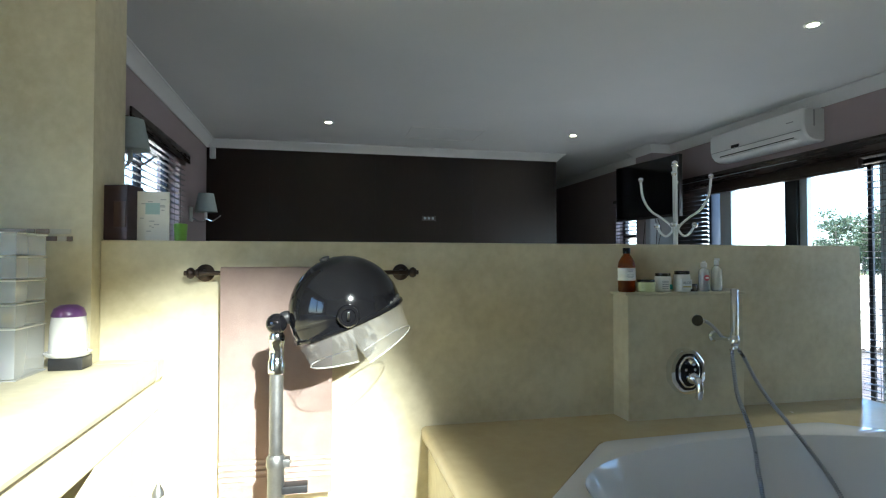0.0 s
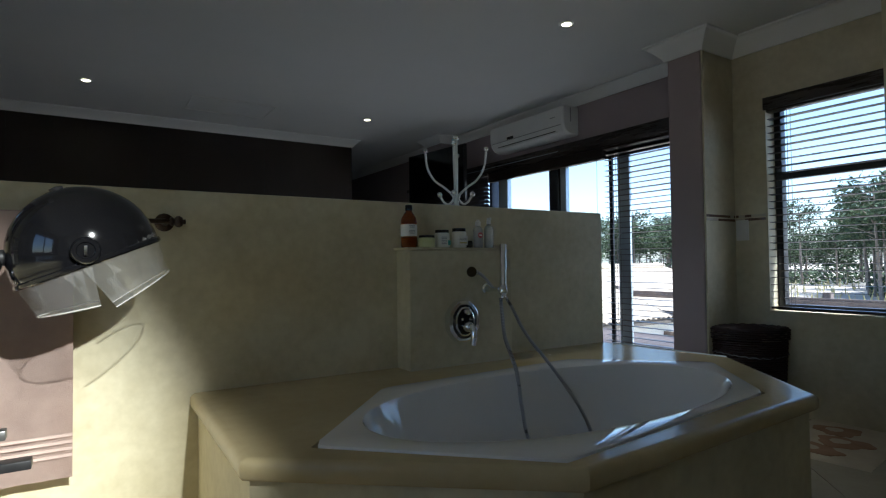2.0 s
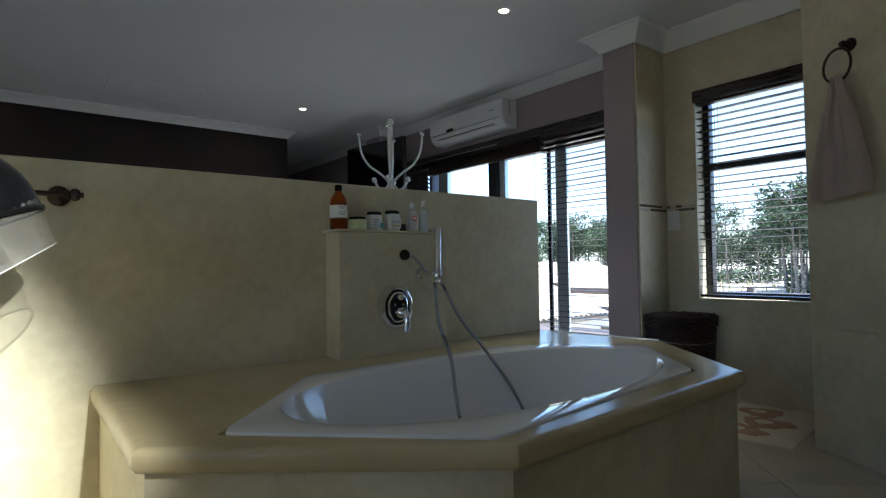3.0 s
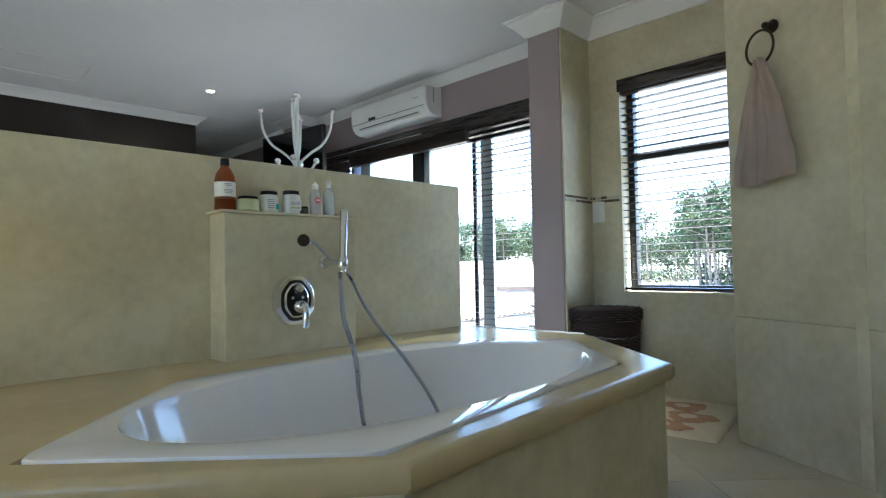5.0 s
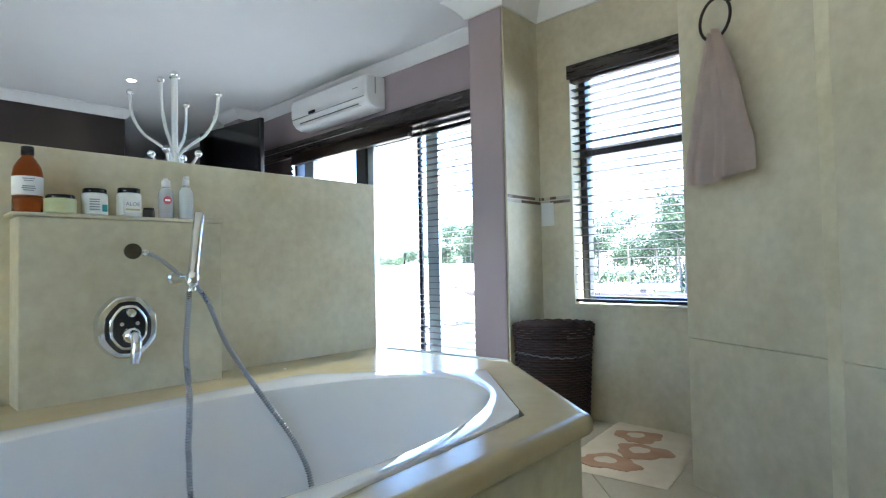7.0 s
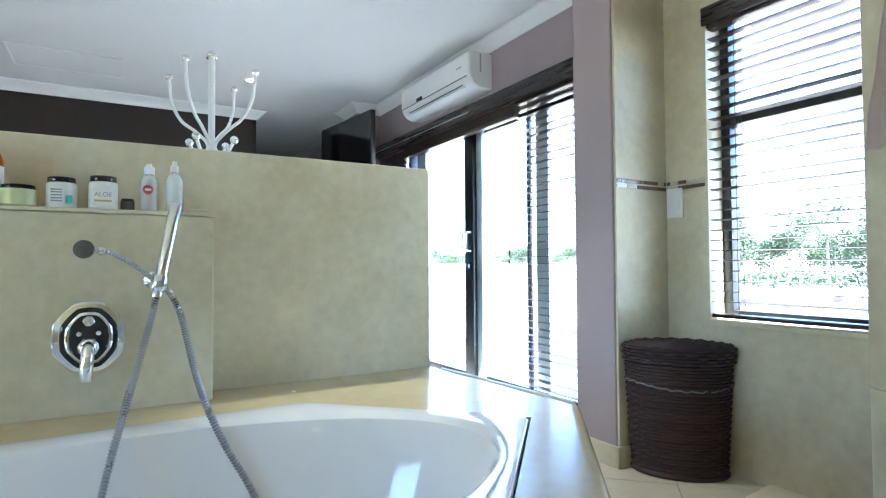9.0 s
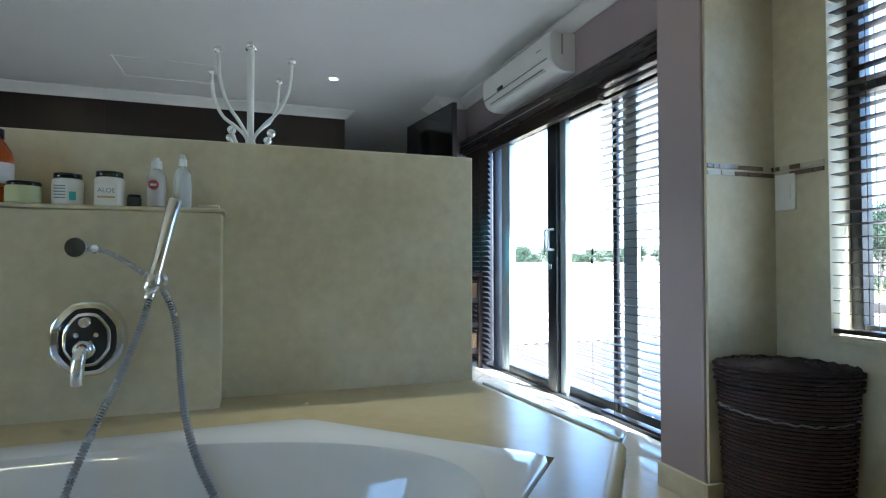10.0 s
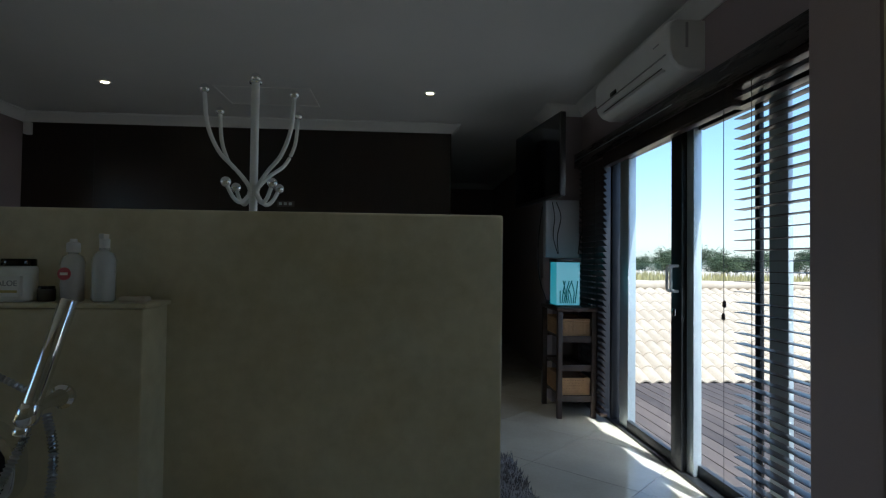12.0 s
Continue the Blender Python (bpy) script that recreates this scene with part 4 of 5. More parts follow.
bm.transform(Matrix.Translation((-0.181, 0, 0.046)) @ Matrix.Rotation(radians(-50), 4, "Y"))
part("outlet", bm, black_plastic, ac, "dark air outlet slot", False)
part("display", B(-0.2085, 0.16, 0.095, -0.2, 0.26, 0.122, bevel=0.003), gloss_black, ac, "black display window")
part("logo", B(-0.2065, -0.46, 0.17, -0.2, -0.39, 0.178), print_grey, ac, "small grey mark", False)
part("side_vent", B(-0.11, -0.5605, 0.12, -0.09, -0.55, 0.26, bevel=0.004), mat("grey_vent", (0.35, 0.35, 0.35), 0.5), ac, "grey side grille")

# ---- coat rack ----
rack = thing("coat_rack", "white metal coat rack with chrome ball ends", "coat rack", (6.888, 5.97, 0))
part("pole", lathe(bmesh.new(), [(0.013, 0.06), (0.013, 1.80)], n=20), white_metal, rack)
part("cap", ball(bmesh.new(), (0, 0, 1.812), 0.017), chrome, rack, "chrome ball cap")
part("cap_collar", lathe(bmesh.new(), [(0.019, 1.792), (0.022, 1.797), (0.019, 1.802)], n=18), chrome, rack)
for k in range(4):
    a = radians((-37, 53, 143, -127)[k])
    c, s = math.cos(a), math.sin(a)
    up = [(0.012, 1.42), (0.022, 1.455), (0.07, 1.50), (0.13, 1.545), (0.172, 1.62), (0.185, 1.715)]
    arm = part("arm", tube(bmesh.new(), spline([(r * c, r * s, z) for r, z in up], 8), 0.0066, 10), white_metal, rack)
    part("ball_end", ball(bmesh.new(), (0.185 * c, 0.185 * s, 1.728), 0.0145), chrome, rack, "chrome ball end")
    a += radians(-4)
    c, s = math.cos(a), math.sin(a)
    lo = [(0.012, 1.46), (0.018, 1.425), (0.045, 1.398), (0.072, 1.41), (0.095, 1.445)]
    part("hook", tube(bmesh.new(), spline([(r * c, r * s, z) for r, z in lo], 8), 0.0066, 10), white_metal, rack)
    part("ball_end", ball(bmesh.new(), (0.10 * c, 0.10 * s, 1.457), 0.0165), chrome, rack, "chrome ball end")
for k in range(4):
    a = radians(-32 + 90 * k)
    part("leg", tube(bmesh.new(), spline([(0.01 * math.cos(a), 0.01 * math.sin(a), 0.22), (0.07 * math.cos(a), 0.07 * math.sin(a), 0.16), (0.20 * math.cos(a), 0.20 * math.sin(a), 0.012)], 8), 0.0095, 10), white_metal, rack)

# ---- switch, sockets, downlights ----
sw = thing("light_switch", "white plastic double light switch on the cement wall", "switch", (8.958, 5.375, 1.25))
part("plate", B(-0.010, -0.045, -0.073, 0.0, 0.045, 0.073, bevel=0.003), white_plastic, sw)
part("rocker", B(-0.014, -0.028, -0.03, -0.0102, 0.028, 0.03, bevel=0.002), white_plastic, sw)
so = thing("wall_switch", "silver bedside switch plate on the dark wall", "switch", (6.20, 9.768, 1.78))
part("plate", B(-0.085, -0.008, -0.028, 0.085, 0.0, 0.028, bevel=0.002), mat("grey_plate", (0.10, 0.09, 0.085), 0.3, 0.5), so)
for k in range(3):
    part("rocker", B(-0.065 + k * 0.048, -0.012, -0.014, -0.035 + k * 0.048, -0.0082, 0.014, bevel=0.002), alu_pale, so)
sensor = thing("alarm_sensor", "small white alarm sensor in the ceiling corner", "sensor", (3.75, 9.735, 2.46))
part("case", B(-0.03, -0.03, -0.06, 0.03, 0.03, 0.06, bevel=0.01), white_plastic, sensor)
for i, (x, y) in enumerate(DOWNLIGHTS + [(5.45, 1.80)]):
    d = thing("downlight", "recessed white ceiling downlight, switched on", "downlight", (x, y, CEIL), "ceiling downlights")
    part("trim_ring", lathe(bmesh.new(), [(0.030, -0.002), (0.030, -0.006), (0.044, -0.005), (0.047, -0.001)], n=28), white_plastic, d)
    part("bulb", lathe(bmesh.new(), [(0.0, -0.0045), (0.029, -0.0035), (0.029, -0.001)], n=24), bulb_m, d, "glowing warm bulb")

# ---- wicker basket ----
bask = thing("laundry_basket", "oval dark brown woven wicker laundry basket with lid", "basket", (8.80, 5.265, 0))
OVAL = Matrix.Rotation(radians(-50.6), 4, "Z") @ Matrix.Diagonal((1.02, 0.68, 1.0, 1.0))


def weave(r0, r1, z0, z1, rows, n=44, amp=0.006):
    """Woven strands that pass in and out of upright stakes."""
    bm = bmesh.new()
    for j in range(rows):
        t = (j + 0.5) / rows
        z, r = z0 + (z1 - z0) * t, r0 + (r1 - r0) * t
        h = (z1 - z0) / rows * 0.47
        ring = []
        for i in range(n):
            a = 2 * math.pi * i / n
            rr = r + amp * (1 if (i // 2 + j) % 2 else -1)
            c, s = math.cos(a), math.sin(a)
            ring.append([bm.verts.new((c * (rr + dr), s * (rr + dr), z + dz)) for dr, dz in ((-0.004, -h), (0.003, -h * 0.6), (0.004, h * 0.6), (-0.004, h))])
        for i in range(n):
            p, q = ring[i], ring[(i + 1) % n]
            for k in range(4):
                k2 = (k + 1) % 4
                bm.faces.new((p[k], q[k], q[k2], p[k2]))
    return bm


def oval(bm):
    bm.transform(OVAL)
    return bm


for k in range(34):
    z0, z1 = 0.01 + 0.49 * k / 34, 0.01 + 0.49 * (k + 1) / 34
    bm = weave(0.197 + 0.027 * k / 34, 0.197 + 0.027 * (k + 1) / 34, z0, z1, 1, 60, 0.004)
    if k % 2:
        bm.transform(Matrix.Rotation(2 * math.pi * 2 / 60, 4, "Z"))
    bm.transform(OVAL)
    part("strand", bm, wicker, bask, smooth=False)
part("lining", oval(lathe(bmesh.new(), [(0.186, 0.008), (0.213, 0.5), (0.209, 0.5), (0.18, 0.02), (0, 0.02)], n=40)), black_plastic, bask, "dark inner lining")
part("base_hoop", oval(tube(bmesh.new(), [Vector((0.2 * math.cos(a), 0.2 * math.sin(a), 0.012)) for a in [2 * math.pi * k / 40 for k in range(41)]], 0.011, 8)), wicker, bask)
bm = bmesh.new()
rnd = random.Random(5)
pts = [Vector(((0.226 + 0.006 * math.sin(k * 1.9)) * math.cos(a), (0.226 + 0.006 * math.sin(k * 1.9)) * math.sin(a), 0.405 + 0.012 * math.sin(a * 2 + 1) + 0.004 * math.sin(k * 2.3))) for k, a in enumerate([2 * math.pi * k / 70 for k in range(71)])]
part("bag_edge", oval(tube(bm, pts, 0.0036, 6)), bag_m, bask, "crumpled plastic bag edge")
lid = part("lid", oval(weave(0.234, 0.238, 0.505, 0.578, 5, 64, 0.004)), wicker, bask, smooth=False)
bm = bmesh.new()
for j in range(11):
    r = 0.012 + j * 0.0212
    n = max(10, int(r * 190))
    z = 0.588 - 0.010 * (j / 10) ** 2
    tube(bm, [Vector((r * math.cos(2 * math.pi * k / n), r * math.sin(2 * math.pi * k / n), z + 0.003 * (1 if (k + j) % 2 else -1))) for k in range(n + 1)], 0.0108, 6)
part("lid_top", oval(bm), wicker, bask, "woven lid top")
part("lid_disc", oval(lathe(bmesh.new(), [(0.228, 0.56), (0.228, 0.578), (0, 0.578)], n=36)), wicker, bask)

# ---- mats and rugs ----
bath_mat = thing("bath_mat", "cream bath mat with brown rounded pattern", "mat", (8.593, 4.66, 0))


def soft_slab(w, d, h, nx, ny, seed, rough=0.003):
    rnd = random.Random(seed)
    bm = bmesh.new()
    top = [[bm.verts.new((-w / 2 + w * i / nx + rnd.uniform(-0.002, 0.002), -d / 2 + d * j / ny + rnd.uniform(-0.002, 0.002), (h if 0 < i < nx and 0 < j < ny else 0.002) + rnd.uniform(-rough, rough) * (1 if 0 < i < nx and 0 < j < ny else 0))) for i in range(nx + 1)] for j in range(ny + 1)]
    for j in range(ny):
        for i in range(nx):
            bm.faces.new((top[j][i], top[j][i + 1], top[j + 1][i + 1], top[j + 1][i]))
    return bm


bm = soft_slab(0.84, 0.50, 0.014, 42, 26, 4, 0.002)
TM = Matrix.Rotation(radians(7), 4, "Z")
bm.transform(TM)
part("mat_body", bm, mat_cream, bath_mat)
for px, py, sx, sy in ((-0.27, 0.05, 0.10, 0.14), (-0.05, -0.04, 0.11, 0.13), (0.18, 0.05, 0.10, 0.12)):
    bm = bmesh.new()
    outer, inner = [], []
    for k in range(36):
        a = 2 * math.pi * k / 36
        wv_ = 1 + 0.14 * math.sin(3 * a + px * 20) + 0.07 * math.sin(7 * a)
        outer.append(bm.verts.new((px + sx * wv_ * math.cos(a), py + sy * wv_ * math.sin(a), 0.0175)))
        inner.append(bm.verts.new((px + 0.015 + sx * 0.45 * wv_ * math.cos(a), py + 0.02 + sy * 0.38 * math.sin(a), 0.0175)))
    low = [bm.verts.new((v.co.x, v.co.y, 0.008)) for v in outer]
    for k in range(36):
        k2 = (k + 1) % 36
        bm.faces.new((outer[k], outer[k2], inner[k2], inner[k]))
        bm.faces.new((low[k], low[k2], outer[k2], outer[k]))
    bm.transform(TM)
    part("motif", bm, mat_brown, bath_mat, "brown woven motif", False)

rug = thing("shag_rug", "grey shaggy bedroom rug beside the partition", "rug", (7.0, 6.95, 0))
part("backing", soft_slab(2.14, 1.30, 0.012, 30, 20, 8), rug_grey, rug)
rnd = random.Random(11)
bm = bmesh.new()
for k in range(5200):
    x, y = rnd.uniform(0.35, 1.08), rnd.uniform(-0.66, 0.66)
    a, l = rnd.uniform(0, 6.28), rnd.uniform(0.02, 0.036)
    dx, dy = math.cos(a) * 0.004, math.sin(a) * 0.004
    ox, oy = rnd.uniform(-0.016, 0.016), rnd.uniform(-0.016, 0.016)
    v = [bm.verts.new(p) for p in ((x - dx, y - dy, 0.008), (x + dx, y + dy, 0.008), (x + ox, y + oy, 0.008 + l))]
    bm.faces.new(v)
tagged(part("pile", bm, rug_grey, rug, "grey shaggy yarn", False), kind="stuff")

# ---- bedroom corner: shelf, tank, panel, television ----
unit = thing("basket_shelf", "dark wooden shelf unit with two wicker baskets", "shelf", (8.753, 8.69, 0))
W2, D2 = 0.137, 0.235
for sx in (-1, 1):
    for sy in (-1, 1):
        part("leg", B(sx * W2 - 0.02, sy * D2 - 0.02, 0, sx * W2 + 0.02, sy * D2 + 0.02, 0.84, bevel=0.003), dark_wood, unit)
part("top", B(-0.165, -0.265, 0.84, 0.162, 0.265, 0.872, bevel=0.004), dark_wood, unit)
for z in (0.13, 0.37, 0.595):
    for sy in (-1, 1):
        part("rail", B(-W2 + 0.021, sy * D2 - 0.012, z, W2 - 0.021, sy * D2 + 0.012, z + 0.05, bevel=0.002), dark_wood, unit)
    bm = bmesh.new()
    for k in range(4):
        box(bm, -W2 + 0.022 + k * 0.059, -D2 + 0.014, z + 0.02, -W2 + 0.076 + k * 0.059, D2 - 0.014, z + 0.032)
    part("slatted_shelf", bm, dark_wood, unit, smooth=False)


def tan_basket(z):
    b = thing("wicker_basket", "tan woven wicker drawer basket with handle hole", "basket", (8.753, 8.69, z), "baskets in the shelf unit")
    bm = bmesh.new()
    for j in range(7):
        zz = 0.008 + j * 0.019
        for side in range(2):
            for k in range(22):
                o = 0.004 if (k + j) % 2 else -0.002
                x0 = -0.135 + k * 0.0123
                y = -0.335 if side == 0 else 0.335
                s = -1 if side == 0 else 1
                box(bm, x0, y + s * o - 0.004, zz, x0 + 0.0118, y + s * o + 0.004, zz + 0.017)
        for side in (-1, 1):
            for k in range(20):
                o = 0.004 if (k + j) % 2 else -0.002
                y0 = -0.33 + k * 0.033
                box(bm, side * (0.131 + o) - 0.004, y0, zz, side * (0.131 + o) + 0.004, y0 + 0.032, zz + 0.017)
    fit_in = Matrix.Diagonal((0.84, 0.655, 1.08, 1.0))
    part("weave", shifted(bm, fit_in), wicker_tan, b, smooth=False)
    part("inside", shifted(B(-0.126, -0.329, 0.004, 0.126, 0.329, 0.12), fit_in), mat_brown, b, "shadowed inner lining")
    return b


tan_basket(0.163)
tan_basket(0.628)
tank = thing("aquarium", "small glowing turquoise desktop aquarium", "aquarium", (8.69, 8.575, 0.872))
# solid block whose emission gives the tank its brightness
part("water", B(-0.095, -0.095, 0.014, 0.095, 0.095, 0.355, bevel=0.006), tank_m, tank, "turquoise water with a glow put into its material")
part("base", B(-0.105, -0.105, 0.0, 0.105, 0.105, 0.013, bevel=0.003), black_plastic, tank)
part("rim", B(-0.105, -0.105, 0.356, 0.105, 0.105, 0.385, bevel=0.004), black_plastic, tank, "dark perforated rim")
for k in range(9):
    x = -0.065 + k * 0.015
    h = 0.10 + 0.09 * abs(math.sin(k * 2.1))
    part("water_plant", tube(bmesh.new(), spline([(x, -0.098, 0.03), (x + 0.012 * math.sin(k), -0.098, 0.03 + h / 2), (x + 0.025 * math.sin(k * 1.7), -0.098, 0.03 + h)], 4), 0.004, 6), leaf_tank, tank, "dark water plant")
ph = thing("device_box", "black set-top box on the shelf unit", "device", (8.69, 8.78, 0.872))
part("case", B(-0.09, -0.06, 0, 0.09, 0.06, 0.035, bevel=0.004), black_plastic, ph)
part("edge_strip", B(-0.088, -0.062, 0.026, 0.0, -0.0602, 0.033), alu_pale, ph, "metallic front strip", False)
panel = thing("wall_panel_box", "grey metal distribution box on the wall", "box", (8.75, 8.935, 1.27))
part("case", B(-0.14, -0.05, 0.0, 0.155, 0.044, 0.50, bevel=0.006), mat("grey_box", (0.42, 0.43, 0.46), 0.4, 0, (0.48, 0.49, 0.52), 3, 60), panel)
part("door_leaf", B(-0.132, -0.056, 0.008, 0.147, -0.0505, 0.492, bevel=0.002), mat("grey_leaf", (0.46, 0.47, 0.50), 0.35, 0, (0.52, 0.53, 0.56), 3, 60), panel)
tv = thing("television", "black flat television on an arm bracket", "television", (8.515, 8.80, 2.06))
TV = Matrix.Rotation(math.atan2(8.15 - 9.17, 8.64 - 8.50) + math.pi / 2, 4, "Z")
bm = B(-0.02, -0.515, -0.325, 0.025, 0.515, 0.325, bevel=0.006)
bm.transform(TV)
part("case", bm, black_plastic, tv)
bm = B(-0.0225, -0.50, -0.30, -0.0202, 0.50, 0.312)
bm.transform(TV)
part("screen", bm, screen_m, tv, "dark glossy screen", False)
part("bracket", B(0.02, 0.26, -0.05, 0.13, 0.36, 0.06, bevel=0.004), steel, tv, "steel wall bracket")
for k, (x, y) in enumerate(((8.66, 8.86), (8.70, 8.875), (8.90, 8.86))):
    cb = thing("cable", "loose black television cable on the wall", "cable", (x, y, 0))
    part("wire", tube(bmesh.new(), spline([(0, 0, 1.75), (0.02 * (k + 1), 0.0, 1.62), (0.01, 0.0, 1.45), (0.05 - 0.03 * k, 0.0, 1.30)], 8), 0.004, 6), black_plastic, cb)
cb = thing("cable", "loose black cable hanging to the shelf", "cable", (8.58, 8.95, 0))
part("wire", tube(bmesh.new(), spline([(0.02, 0.02, 1.72), (-0.02, 0.0, 1.4), (-0.015, -0.03, 1.1), (0.03, -0.10, 0.90)], 8), 0.004, 6), black_plastic, cb)

# ---- things on the partition and the vanity ----
bx = thing("plum_box", "dark plum upright gift box on the partition", "box", (4.155, 5.565, TOP))
bm = B(-0.055, -0.05, 0, 0.055, 0.05, 0.215, bevel=0.008)
bm.transform(Matrix.Rotation(radians(-18), 4, "Z"))
part("case", bm, plum_box, bx)
bm = B(0.0, -0.0525, 0.05, 0.05, -0.0505, 0.15, bevel=0.003)
bm.transform(Matrix.Rotation(radians(-18), 4, "Z"))
part("label", bm, mat("bronze_print", (0.07, 0.04, 0.035), 0.4), bx, "bronze printed label")
cd = thing("greeting_card", "white printed card standing on the partition", "card", (4.268, 5.56, TOP))
part("sheet", B(-0.058, -0.004, 0, 0.058, 0.004, 0.195), paper, cd, smooth=False)
bm = bmesh.new()
rnd = random.Random(2)
for k in range(14):
    x, z = rnd.uniform(-0.05, 0.03), rnd.uniform(0.015, 0.17)
    box(bm, x, -0.0055, z, x + rnd.uniform(0.008, 0.025), -0.0042, z + 0.004)
part("print", bm, mat("pale_print", (0.5, 0.5, 0.5), 0.6), cd, "pale printed marks", False)
part("picture", B(-0.028, -0.0056, 0.105, 0.024, -0.0042, 0.15), mat("pale_teal_print", (0.42, 0.58, 0.56), 0.6), cd, "pale teal printed picture", False)
gp = thing("green_pot", "small lime green pot on the partition", "pot", (4.365, 5.575, TOP))
part("pot", lathe(bmesh.new(), [(0.018, 0), (0.022, 0.004), (0.026, 0.065), (0.024, 0.07), (0.02, 0.066), (0.018, 0.01), (0, 0.01)], n=24), green_pot, gp)


def sconce(x, y, z):
    s = thing("wall_lamp", "bedside swing-arm lamp with grey-green shade", "lamp", (x, y, z), "bedside lamps")
    part("backplate", B(-0.01, -0.04, -0.09, 0.012, 0.04, 0.05, bevel=0.004), white_metal, s)
    part("arm", tube(bmesh.new(), spline([(0.0, 0, -0.05), (0.07, 0, -0.09), (0.13, -0.02, -0.08), (0.14, -0.02, -0.01)], 8), 0.009, 10), chrome, s)
    part("shade", lathe(bmesh.new(), [(0.105, 0.0), (0.106, 0.003), (0.07, 0.18), (0.066, 0.18), (0.10, 0.004)], (0.14, -0.02, 0), 32), shade_m, s)
    part("candle_tube", lathe(bmesh.new(), [(0.014, -0.07), (0.014, 0.02)], (0.14, -0.02, 0), 14), white_plastic, s)
    part("reading_arm", tube(bmesh.new(), spline([(0.14, -0.02, -0.06), (0.20, -0.03, -0.085), (0.26, -0.04, -0.05), (0.28, -0.04, -0.03)], 6), 0.007, 8), chrome, s)
    return s


sconce(3.695, 8.95, 1.735)
sconce(3.695, 6.72, 1.90)
bm = B(2.6, 2.2, 0.812, 4.33, 5.419, 0.880, bevel=0.018)
box(bm, 4.102, 5.412, 0.813, 4.328, 5.499, 0.879)
structure("vanity_top", bm, cement, "thick cement vanity counter")
boxes("vanity_apron", cement, (4.19, 2.2, 0.69, 4.316, 5.419, 0.811), (4.102, 5.42, 0.69, 4.316, 5.499, 0.811), (4.105, 4.87, 0.0, 4.314, 5.498, 0.689), label="cement apron under the vanity counter", bevel=0.006)
drawer = thing("acrylic_drawers", "clear acrylic drawer tower with cosmetics", "organiser", (3.90, 5.225, 0.881))
part("shell", B(-0.15, -0.10, 0, 0.10, 0.10, 0.004), clear_plastic, drawer)
for z0, z1 in ((0.006, 0.16), (0.164, 0.235), (0.24, 0.31), (0.315, 0.385), (0.39, 0.46)):
    part("drawer", B(-0.145, -0.098, z0, 0.095, 0.096, z1, bevel=0.004), clear_plastic, drawer, "clear acrylic drawer")
    part("pull", lathe(bmesh.new(), [(0.008, 0), (0.014, 0.01), (0, 0.014)], n=14, matrix=Matrix.Translation((0.05, -0.098, (z0 + z1) / 2)) @ WALL), clear_plastic, drawer)
    part("edge", B(-0.145, -0.1, z1 - 0.003, 0.098, 0.098, z1 + 0.002), mat("frosted_edge", (0.7, 0.7, 0.62), 0.3), drawer, "bright acrylic edge", False)
rnd = random.Random(9)
for k in range(10):
    z = (0.17, 0.245, 0.32, 0.01)[k % 4] + 0.006
    c = rnd.choice((print_red, paper, purple_m, cream_jar, print_gold))
    part("cosmetic", B(-0.12 + 0.02 * k, -0.06, z, -0.105 + 0.02 * k, -0.02, z + 0.035, bevel=0.004), c, drawer, "small cosmetic pot")
wax = thing("wax_heater", "white wax heater with purple lid on a tray", "heater", (4.062, 5.335, 0.881))
part("tray", lathe(bmesh.new(), [(0.055, 0.012), (0.065, 0.016), (0.073, 0.028), (0.068, 0.03), (0.06, 0.02), (0, 0.02)], n=32), white_plastic, wax)
part("foot", B(-0.045, -0.045, -0.03, 0.06, 0.045, 0.012, bevel=0.003), black_plastic, wax, "black plinth")
wax.location.z += 0.03
part("body", lathe(bmesh.new(), [(0.054, 0.021), (0.058, 0.03), (0.055, 0.12), (0.052, 0.145), (0.05, 0.15)], n=32), white_plastic, wax)
part("lid", lathe(bmesh.new(), [(0.052, 0.15), (0.053, 0.156), (0.045, 0.178), (0.025, 0.19), (0, 0.192)], n=32), purple_m, wax, "translucent purple lid")
stand = thing("jewellery_stand", "small metal stand with a pointed finial", "stand", (4.445, 4.98, 0.0))
part("base", lathe(bmesh.new(), [(0.10, 0), (0.10, 0.012), (0.012, 0.02)], n=24), steel, stand)
part("pole", lathe(bmesh.new(), [(0.006, 0.02), (0.006, 0.545)], n=12), steel, stand)
part("finial", lathe(bmesh.new(), [(0.006, 0.545), (0.018, 0.553), (0.016, 0.565), (0.004, 0.590), (0, 0.595)], n=16), steel, stand)
part("crossbar", tube(bmesh.new(), [Vector((-0.05, 0, 0.535)), Vector((0.05, 0, 0.54))], 0.004, 8), steel, stand)

# ---- outside ----
bm = bmesh.new()
N = 40
ground = [[bm.verts.new((x, y, -0.75 - 0.25 * math.sin(x * 0.05) * math.sin(y * 0.07))) for x in [-600 + 1200 * (i / N) for i in range(N + 1)]] for y in [-600 + 1200 * (j / N) for j in range(N + 1)]]
for j in range(N):
    for i in range(N):
        bm.faces.new((ground[j][i], ground[j][i + 1], ground[j + 1][i + 1], ground[j + 1][i]))
structure("ground", bm, sand_m, "pale sandy ground with dry tufts")
bm = bmesh.new()
rnd = random.Random(21)
